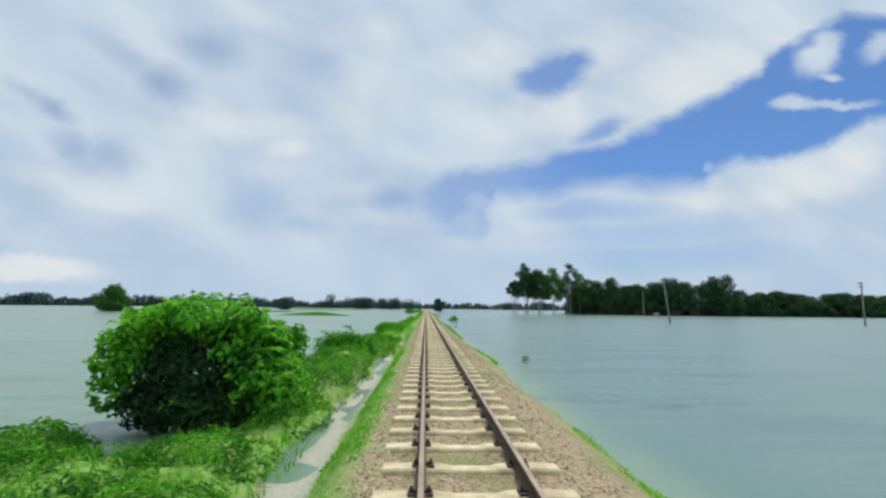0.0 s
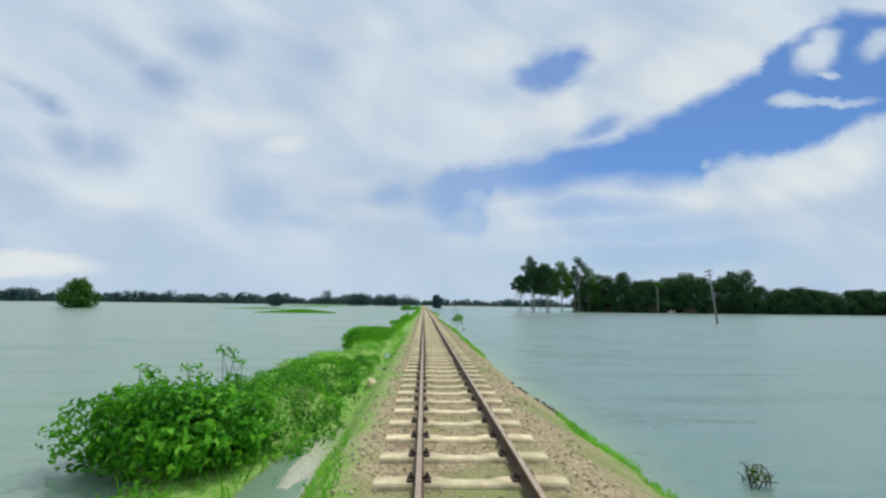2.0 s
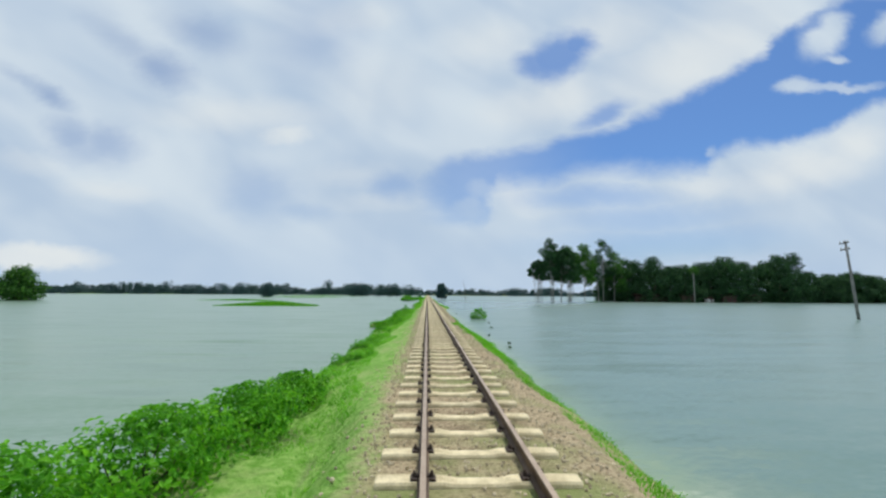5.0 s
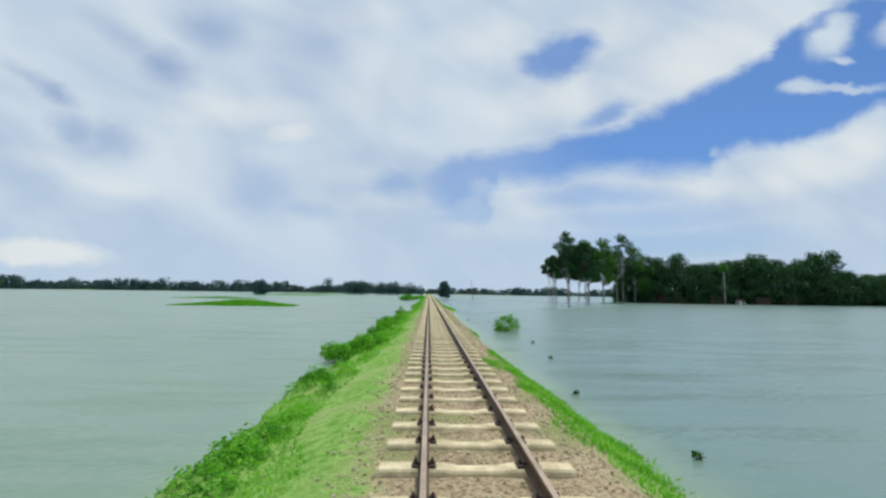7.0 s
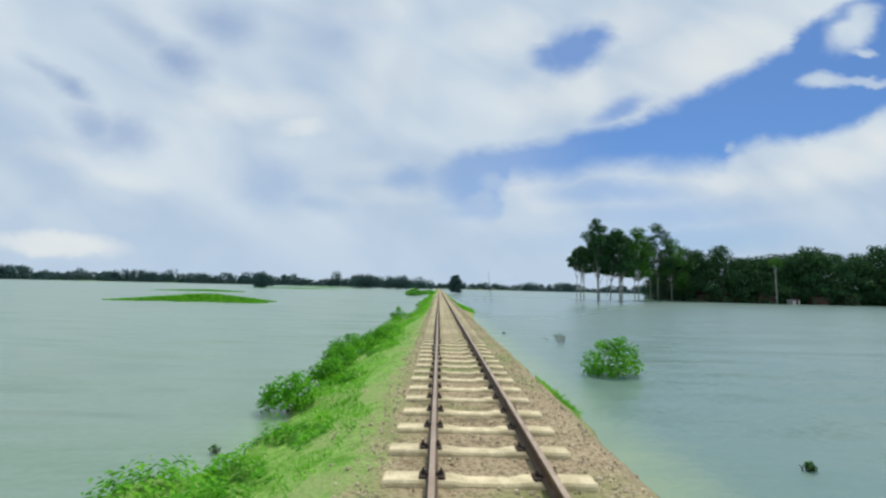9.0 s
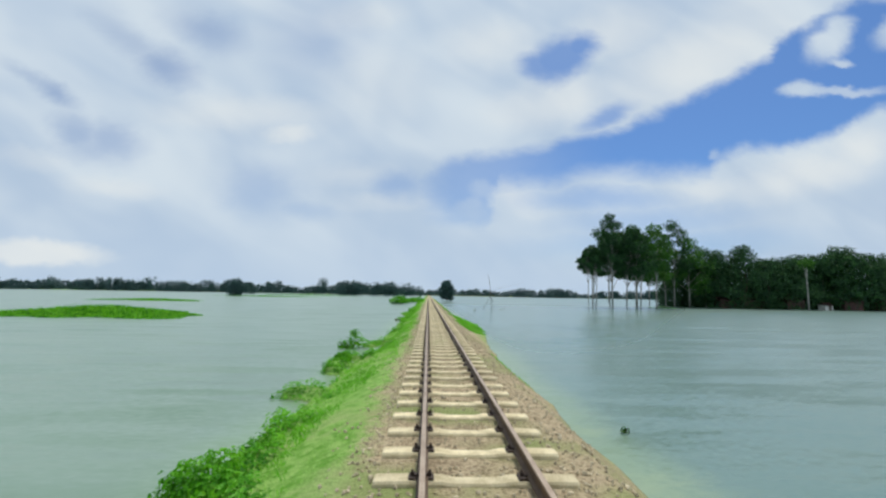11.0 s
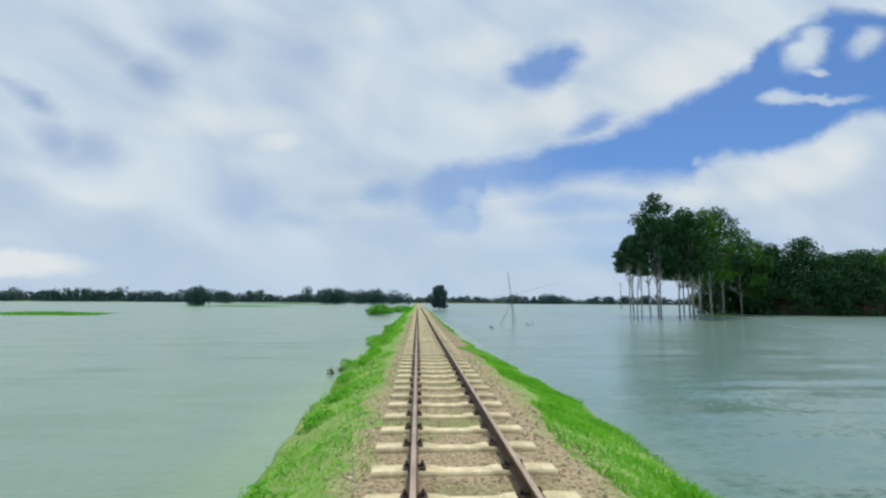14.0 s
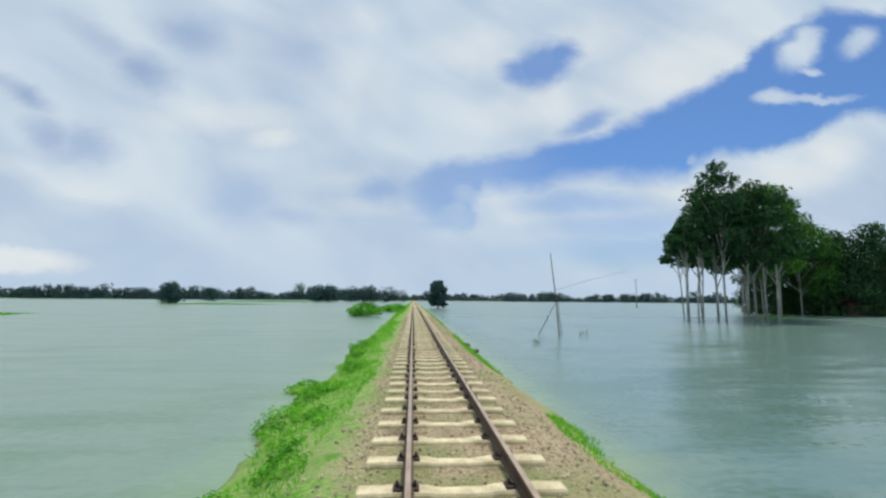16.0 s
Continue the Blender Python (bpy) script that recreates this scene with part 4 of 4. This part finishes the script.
for i, (x, y, r, h) in enumerate(((-4.3, 37.9, 0.66, 1.1), (-4.2, 39.0, 0.8, 1.15), (-3.85, 40.9, 0.8, 1.05), (-3.5, 42.9, 0.75, 0.95), (-3.3, 44.9, 0.65, 0.8))):
    cl = [(0, 0, h * 0.45, r, r * 1.2, h * 0.48), (-0.4 * r, -0.5 * r, h * 0.42, r * 0.6, r * 0.7, h * 0.42), (0.4 * r, 0.6 * r, h * 0.5, r * 0.6, r * 0.7, h * 0.45), (0.05, 0.2, h * 0.8, r * 0.5, r * 0.6, h * 0.22), (-0.3 * r, 0.7 * r, h * 0.7, r * 0.4, r * 0.5, h * 0.25)]
    shrub("berm_bush", "dense rounded green bush at the end of the berm", (x, y, WATER_Z), cl, 3000, 0.095, M_WEED, "bushes on the berm", seed=130 + i, shell=0.62)
for i, (x, y, h) in enumerate(((-4.7, 22.6, 1.45), (-5.7, 21.5, 1.2), (-5.3, 22.4, 1.1))):
    cl = [(0, 0, h * 0.92, 0.16, 0.16, 0.12), (-0.22, 0.05, h * 0.98, 0.14, 0.14, 0.1), (0.2, 0, h * 0.8, 0.13, 0.13, 0.1), (0.05, 0, h * 0.55, 0.2, 0.2, 0.16), (-0.1, 0, h * 0.35, 0.3, 0.3, 0.2)]
    shrub("tall_weed", "tall thin weed stalks with sparse leaves above the berm", (x, y, WATER_Z), cl, 170, 0.11, M_LEAF, "tall weeds on the berm", seed=80 + i, spread=0.1, thick=0.012, stems=9)
cl = [(0, 0, 0.35, 0.4, 0.35, 0.34), (-0.05, 0, 0.68, 0.24, 0.22, 0.2), (-0.5, -0.1, 0.25, 0.24, 0.22, 0.14), (0.42, -0.05, 0.22, 0.26, 0.22, 0.18), (0.0, -0.2, 0.16, 0.4, 0.25, 0.16), (-0.65, -0.25, 0.1, 0.12, 0.1, 0.12)]
shrub("bank_bush", "small sprawling green bush in the water beside the bank", (-3.7, 103.5, WATER_Z), cl, 620, 0.1, M_WEED, "bushes on the bank", seed=79)
cl = [(0, 0, 0.9, 2.2, 2.0, 0.85), (1.3, 1, 0.8, 1.4, 1.4, 0.7), (-1.2, -0.5, 0.7, 1.2, 1.2, 0.65), (0.2, 0, 1.6, 1.2, 1.2, 0.45)]
shrub("trackside_bush", "rounded green bush beside the line", (-7.3, 189.0, WATER_Z), cl, 2600, 0.26, M_LEAF, seed=71, thick=0.05)
cl = [(0, 0, 0.7, 1.6, 2.5, 0.7), (1.2, 4, 0.8, 1.4, 2.0, 0.75), (-1.0, 2, 0.6, 1.2, 1.6, 0.6)]
shrub("trackside_bush", "low green bush beside the line", (-4.6, 212.0, WATER_Z), cl, 1800, 0.3, M_LEAF, seed=72, thick=0.05)


def twigs(base, n, h, seed):
    """Drowned twigs poking out of the water."""
    rng = np.random.default_rng(seed)
    root = tagged(new("drowned_twigs"), "dark drowned twigs with a few leaves poking out of the water", "twigs", "twigs in the flood water")
    root.location = base
    runs = []
    for _ in range(n):
        a, b = rng.normal(0, h * 0.35, 2)
        d = rng.normal(0, h * 0.5, 2)
        z = h * rng.uniform(0.4, 1.0)
        runs.append(([(a, b, -0.2), (a + d[0] * 0.4, b + d[1] * 0.4, z * 0.6), (a + d[0], b + d[1], z)], [0.012, 0.010, 0.005]))
    v, f = tubes(runs, 5)
    mesh_of("stems", v, f, M_TWIG, root)
    c, d = clump_points(rng, [(0, 0, h * 0.5, h * 0.6, h * 0.5, h * 0.45)], n * (13 if h > 0.25 else 9), 0.3)
    v, f = leaves(rng, c, d, 0.06)
    mesh_of("foliage", v, f, M_OLIVE if h > 0.25 else M_GROVELIGHT, root)


for i, (x, y, n, h) in enumerate(((4.2, 18.9, 9, 0.28), (5.2, 88.0, 10, 0.5), (3.2, 62.0, 5, 0.12), (3.6, 57.7, 5, 0.12), (4.8, 73.4, 7, 0.12), (3.3, 55.8, 5, 0.12), (4.2, 68.0, 4, 0.14), (-3.9, 99.5, 4, 0.12), (-3.4, 123.6, 6, 0.26),
                                  (-3.7, 73.6, 4, 0.12), (3.1, 91.5, 4, 0.12), (-3.1, 124.2, 7, 0.2), (6.5, 150.5, 5, 0.3), (11.5, 156.5, 5, 0.35))):
    twigs((x, y, WATER_Z), n, h, 90 + i)


def tree(name, label, height, clumps, trunk, n, size, mat, bark, seed, group="", category="tree", limbs=7, shell=0.45, lean=0.3, roots=1, mats=None):
    """Trunk, limbs into each clump, and a crown of leaves with gaps. Built at the origin."""
    rng = np.random.default_rng(seed)
    root = tagged(new(name), label, category, group)
    top = min(c[2] for c in clumps) + 0.55 * (height - min(c[2] for c in clumps))
    runs = []
    for k in range(roots):
        dx, dy = (0, 0) if k == 0 else rng.normal(0, 0.05 * height, 2)
        bend = rng.normal(0, lean, 2)
        runs.append(([(dx, dy, -1.2), (dx + bend[0] * 0.4, dy + bend[1] * 0.4, top * 0.35), (dx * 0.7 + bend[0], dy * 0.7 + bend[1], top * 0.7), (dx * 0.4 + bend[0] * 0.7, dy * 0.4 + bend[1] * 0.7, top)],
                     [trunk, trunk * 0.85, trunk * 0.65, trunk * 0.3]))
    for c in clumps[:limbs]:
        s = runs[rng.integers(roots)][0]
        z0 = min(c[2] - 0.3 * c[5], top * 0.9) * rng.uniform(0.55, 0.8)
        f = np.interp(z0, [q[2] for q in s], [0, 1, 2, 3])
        i, r = int(min(f, 2)), f - int(min(f, 2))
        a = np.array(s[i]) * (1 - r) + np.array(s[i + 1]) * r
        e = np.array(c[:3])
        runs.append(([tuple(a), tuple(a * 0.45 + e * 0.55 + np.array((0, 0, 0.15 * np.linalg.norm(e - a)))), tuple(e)], [trunk * 0.5, trunk * 0.35, trunk * 0.1]))
    v, f = tubes(runs, 7)
    mesh_of("trunk", v, f, bark, root, smooth=True)
    c, d = clump_points(rng, clumps, n, shell)
    v, f = leaves(rng, c, d + np.array([0, 0, 0.3]), size, 0.6)
    mesh_of("crown", v, f, mat, root)
    return root


def crown(rng, z0, z1, r, n, blob, flat=0.7):
    """Clumps that fill an uneven egg between z0 and z1."""
    out = []
    for k in range(n):
        h = (k + rng.uniform(0.2, 0.8)) / n
        rr = r * math.sin(math.pi * (0.14 + 0.80 * h) ** 0.85) * rng.uniform(0.45, 1.0)
        a = 2.4 * k + rng.uniform(-0.5, 0.5)
        s = blob * rng.uniform(0.7, 1.25)
        out.append((rr * math.cos(a), rr * math.sin(a), z0 + (z1 - z0 - s * flat * 0.8) * h + 0.1, s, s, s * flat))
    return out


# the grove of tall slim trees standing in the water
rt = np.random.default_rng(61)
# Last value 1: crown takes the leaf colour with sunlight painted in.
GROVE = [(35.0, 181.0, 13.4, 8.2, 2.3, 0), (36.4, 180.0, 11.0, 7.0, 1.4, 0), (36.8, 183.5, 14.6, 8.4, 2.0, 0), (40.6, 181.5, 21.5, 8.4, 3.9, 0), (42.4, 185.5, 19.0, 7.4, 4.2, 0), (44.0, 182.0, 17.6, 6.4, 4.0, 0), (46.2, 181.5, 18.8, 7.2, 4.0, 0),
         (48.4, 186.0, 19.2, 7.0, 4.2, 1), (50.4, 191.0, 17.6, 6.8, 4.0, 0), (44.4, 192.0, 18.4, 8.0, 4.0, 0), (54.5, 189.0, 20.5, 7.2, 4.2, 1), (58.8, 201.0, 18.0, 7.5, 4.8, 1), (66.5, 202.5, 24.0, 9.0, 4.8, 0), (66.0, 206.0, 18.5, 5.5, 5.0, 0),
         (71.0, 203.0, 19.2, 5.0, 5.6, 1), (76.5, 204.5, 17.2, 3.5, 5.8, 0), (39.6, 189.0, 14.5, 7.5, 2.4, 0)]
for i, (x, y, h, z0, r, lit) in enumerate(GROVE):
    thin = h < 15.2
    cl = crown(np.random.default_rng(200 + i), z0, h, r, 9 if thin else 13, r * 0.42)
    t = tree("grove_tree", "tall pale-trunked tree in flood water, crown painted sunlit green" if lit else "tall pale-trunked tree with dark crown in flood water", h, cl, 0.10 if thin else 0.15, 2600 if thin else 4400, 0.46,
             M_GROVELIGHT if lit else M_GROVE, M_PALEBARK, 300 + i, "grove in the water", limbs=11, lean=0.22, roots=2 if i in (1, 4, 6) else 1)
    t.location = (x, y, WATER_Z)

# the orchard island: broad dark crowns down to the water
kinds = []
for i in range(4):
    h = (15.0, 16.0, 17.5, 14.0)[i]
    cl = crown(np.random.default_rng(400 + i), -0.2, h, 5.6, 28, 2.4)
    kinds.append((h, tree("orchard_tree", "broad dark green tree at the water's edge", h, cl, 0.32, 7000, 0.55, M_ISLE, M_BARK, 420 + i, "trees on the flooded island", limbs=8, lean=0.6)))
LIT = len(kinds)
cl = crown(np.random.default_rng(406), -0.2, 15.5, 5.6, 28, 2.4)
kinds.append((15.5, tree("orchard_tree", "broad mid-green tree at the water's edge", 15.5, cl, 0.32, 7000, 0.55, M_GROVE, M_BARK, 426, "trees on the flooded island", limbs=8, lean=0.6)))
# x, y, kind, height, spread
spots = [(75, 209, 0, 9.5, 1.0), (80, 205, 1, 12.0, 1.1), (86, 203, 2, 14.2, 1.15), (92, 202, 3, 15.6, 1.3), (98, 203, 1, 14.4, 1.15), (104, 205, 0, 12.8, 1.05), (109, 203, LIT, 16.4, 1.1), (115, 203, LIT, 17.8, 1.15), (121.5, 203, 2, 16.0, 1.1),
         (128, 204, LIT, 14.6, 1.1), (136, 203, 2, 18.6, 0.95), (142.5, 204, 1, 19.4, 0.95), (150, 206, 0, 12.6, 1.0), (157, 206, 3, 11.0, 1.0),
         (80, 214, 2, 12.0, 1.2), (90, 213, 0, 14.0, 1.3), (100, 213, 3, 14.6, 1.3), (112, 213, 1, 16.2, 1.3), (124, 214, 2, 15.6, 1.3), (138, 212, 0, 17.0, 1.0), (148, 216, 3, 12.0, 1.2), (71, 212, 3, 9.0, 0.9)]
for i in range(18):
    x = 164 + 7.2 * i + rt.uniform(-1.5, 1.5)
    spots.append((x, 205 + 0.11 * (x - 160) + rt.uniform(-2, 2), i % 4, 10.2 + 1.6 * math.sin(1.3 * i) + rt.uniform(-0.8, 0.8), 0.95))
    spots.append((x + 3.4, 214 + 0.11 * (x - 160), (i + 2) % 4, 11.4 + rt.uniform(-1.0, 1.2), 1.0))
used = set()
for x, y, k, h, wide in spots:
    q = h / kinds[k][0]
    m = pose(x, y, WATER_Z, 0, 0, rt.uniform(0, 360)) @ Matrix.Diagonal((wide * rt.uniform(0.95, 1.1), wide * rt.uniform(0.95, 1.1), q, 1))
    if k in used:
        copy_thing(kinds[k][1], m)
    else:
        used.add(k)
        first_tree = kinds[k][1]
        first_tree.location, first_tree.rotation_euler = m.translation, m.to_euler()
cl = [(0, 0, 12.4, 1.8, 1.8, 1.0), (0.8, 0.5, 11.2, 1.4, 1.4, 0.8), (-0.9, 0, 11.5, 1.2, 1.2, 0.8)]
slim = tree("slim_tree", "slender bare pale trunk with a small top before the dark orchard", 13.0, cl, 0.2, 700, 0.4, M_GROVELIGHT, M_PALEBARK, 460, limbs=3)
slim.location = (97.0, 194.5, WATER_Z)


def hut(x, y, w, d, h, turn, wall, label):
    """A small village hut under the trees: walls, pitched tin roof, a door."""
    root = tagged(new("hut"), label, "hut", "huts on the flooded island")
    root.matrix_world = pose(x, y, WATER_Z, 0, 0, turn)
    bm = bmesh.new()
    bmesh.ops.create_cube(bm, size=1.0, matrix=Matrix.LocRotScale((0, 0, h / 2), None, (w, d, h)))
    part("wall", bm, wall, root)
    bm = bmesh.new()
    q = [bm.verts.new(c) for c in ((-w * 0.58, -d * 0.62, h - 0.1), (w * 0.58, -d * 0.62, h - 0.1), (w * 0.58, 0, h + 0.6), (-w * 0.58, 0, h + 0.6), (-w * 0.58, d * 0.62, h - 0.1), (w * 0.58, d * 0.62, h - 0.1))]
    faces = [bm.faces.new((q[0], q[1], q[2], q[3])), bm.faces.new((q[3], q[2], q[5], q[4]))]
    bmesh.ops.solidify(bm, geom=faces, thickness=0.06)
    part("roof", bm, M_TIN, root, "rusty red corrugated tin roof")
    bm = bmesh.new()
    bmesh.ops.create_cube(bm, size=1.0, matrix=Matrix.LocRotScale((w * 0.15, -d / 2 - 0.03, h * 0.45), None, (0.7, 0.06, h * 0.9)))
    part("door", bm, M_DOOR, root)


hut(84.5, 202.5, 12.0, 3.0, 2.5, -3, M_TIN, "long rusty red tin shed under the dark trees")
hut(97.0, 200.0, 5.0, 3.0, 2.7, 4, M_TIN, "small rusty tin hut under the dark trees")
hut(104.5, 198.0, 2.2, 2.0, 1.4, 5, M_WALL, "small whitewashed hut under the dark trees")
hut(113.0, 200.0, 5.0, 3.0, 2.7, -4, M_TIN, "small rusty tin hut under the dark trees")
hut(123.0, 200.5, 4.6, 3.0, 2.7, 6, M_TIN, "small rusty tin hut under the dark trees")

# single trees standing in the flood
cl = crown(np.random.default_rng(500), 0.2, 9.3, 4.7, 20, 2.3, 0.7)
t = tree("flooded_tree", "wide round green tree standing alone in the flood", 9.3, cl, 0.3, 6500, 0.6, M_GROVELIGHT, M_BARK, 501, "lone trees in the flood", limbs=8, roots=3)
t.location = (-111.1, 159.6, WATER_Z)
for i, (x, y, h, r) in enumerate(((-98.6, 313, 8.8, 4.4), (-316, 835, 19, 15), (6.3, 246, 7.6, 2.6), (-149, 850, 21, 9), (-163.5, 495, 11, 6.5))):
    cl = crown(np.random.default_rng(510 + i), 0.9, h, r, 14, r * 0.5)
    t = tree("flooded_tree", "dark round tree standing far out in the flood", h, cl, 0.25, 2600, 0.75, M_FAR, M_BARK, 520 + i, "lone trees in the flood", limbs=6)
    t.location = (x, y, WATER_Z)


# ---- far woods round the flood ----
rf = np.random.default_rng(71)
fc = []
for ang in np.arange(-64, 64, 0.42):
    for row in range(2):
        a = radians(ang + rf.uniform(-0.2, 0.2))
        d = 762 + 22 * row + 16 * math.sin(ang * 0.31) + rf.uniform(-6, 6)
        h = (16 if ang < -4 else 12.5) * (0.8 + 0.25 * math.sin(ang * 0.9) * math.sin(ang * 0.37 + 1)) * rf.uniform(0.6, 1.25)
        if rf.uniform() < 0.06:
            h *= 1.5
        x, y = d * math.sin(a), 60 + d * math.cos(a)
        r = h * rf.uniform(0.34, 0.5)
        fc += [(x, y, h * 0.5, r, r, h * 0.48), (x + rf.uniform(-r, r), y - 1, h * 0.72, r * 0.6, r * 0.6, h * 0.25), (x + rf.uniform(-4, 4), y - 3, h * 0.16, r * 1.2, r, h * 0.24)]
c, d = clump_points(rf, fc, 90000, 0.5)
v, f = leaves(rf, c + np.array([0, 0, -0.4]), d + np.array([0, 0, 0.3]), 2.3, 0.75)
tagged(mesh_of("far_woods", v, f, M_FAR), "dark woods along the far shore, tinted blue-green for haze", "woods", kind="stuff")
fc = []
for k in range(42):
    s = rf.uniform()
    x, y = -9 - 62 * s + rf.normal(0, 2), 430 + 30 * s + rf.normal(0, 6)
    h = rf.uniform(6.5, 12.5) * (1.2 if s > 0.86 else 1)
    fc += [(x, y, h * 0.5, h * 0.42, h * 0.42, h * 0.46), (x + rf.uniform(-2, 2), y, h * 0.75, h * 0.25, h * 0.25, h * 0.22)]
c, d = clump_points(rf, fc, 9000, 0.6)
v, f = leaves(rf, c + np.array([0, 0, WATER_Z]), d + np.array([0, 0, 0.3]), 1.1, 0.75)
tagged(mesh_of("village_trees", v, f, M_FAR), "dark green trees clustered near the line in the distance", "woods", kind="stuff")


# ---- grassy islets in the left water ----
def islet(name, label, cx, cy, rx, ry, n, h, seed):
    rng = np.random.default_rng(seed)
    r, a = np.sqrt(rng.uniform(0, 1, n)), rng.uniform(0, 2 * math.pi, n)
    edge = 1 + 0.25 * np.sin(3 * a + seed) + 0.15 * np.sin(7 * a)
    x, y = cx + rx * r * edge * np.cos(a), cy + ry * r * edge * np.sin(a)
    z = WATER_Z - 0.04 + 0 * x
    v, f = blades(rng, x, y, z, h * np.clip(1.2 - 1.05 * r, 0.12, 1), 0.05 * h / 0.4 + 0 * x, 0.5)
    return tagged(mesh_of(name, v, f, M_WEED), label, "grass", kind="stuff")


islet("floating_grass", "long low islet of bright green grass in the flood", -31.5, 126.8, 8.6, 6.8, 13000, 0.8, 3)
islet("floating_grass", "thin strip of green grass in the flood", -63, 187, 12, 7, 6000, 0.5, 4)
islet("floating_grass", "faint distant strip of grass in the flood", -95, 440, 42, 14, 4000, 0.9, 5)
islet("floating_grass", "faint distant strip of grass in the flood", -75, 300, 26, 7, 3000, 0.6, 6)
islet("floating_grass", "small clump of grass beside the grove", 60, 196, 5, 1.5, 350, 0.4, 7)


# ---- poles and the lift net ----
def utility_pole(x, y, h, lean, arms):
    """A leaning timber pole with cross-arms and insulators."""
    root = tagged(new("utility_pole"), "weathered grey timber power pole standing in flood water", "power pole", "power poles in the flood")
    root.matrix_world = pose(x, y, WATER_Z, 0, lean, 20)
    v, f = tubes([([(0, 0, -1.2), (0.02, 0, h * 0.5), (0, 0, h)], [0.16, 0.14, 0.10])], 9)
    mesh_of("pole", v, f, M_POLE, root, smooth=True)
    for k in range(arms):
        z = h - 0.25 - 0.7 * k
        bm = bmesh.new()
        bmesh.ops.create_cube(bm, size=1.0, matrix=Matrix.LocRotScale((0, 0.13, z), None, (1.7, 0.1, 0.12)))
        arm = part("crossarm", bm, M_IRON, root, "dark iron cross-arm")
        for a in (-0.75, 0.0, 0.75):
            bm = bmesh.new()
            bmesh.ops.create_cone(bm, cap_ends=True, segments=8, radius1=0.07, radius2=0.045, depth=0.22, matrix=Matrix.Translation((a, 0.13, z + 0.17)))
            part("insulator", bm, M_WALL, arm, "pale ceramic insulator")


utility_pole(46.65, 82.6, 8.7, -8.5, 2)
utility_pole(82.0, 79.0, 8.2, 1.0, 2)
utility_pole(83, 287, 10.5, 0, 1)

net = tagged(new("lift_net_frame"), "bamboo fishing lift-net frame standing in the flood", "fishing frame")
net.location = (9.85, 157.1, WATER_Z)
for name, pts, r in (("mast", [(0.25, 0, -0.8), (0.0, 0, 2.6), (-0.35, 0, 5.9)], 0.07), ("prop", [(-1.6, 0.6, -0.8), (-0.7, 0.3, 0.9), (0.1, 0, 2.6)], 0.045), ("prop", [(1.0, 1.5, -0.8), (0.5, 0.8, 1.2), (0.1, 0, 3.0)], 0.04),
                     ("boom", [(0.0, 0, 3.2), (2.8, 0.4, 4.0), (5.8, 0.6, 4.7)], 0.016), ("stake", [(2.5, 0.4, -0.8), (2.45, 0.4, 0.0), (2.4, 0.4, 0.5)], 0.04)):
    v, f = tubes([(pts, [0.75 * r, 0.65 * r, 0.45 * r])], 7)
    mesh_of(name, v, f, M_BAMBOO, net, smooth=True)
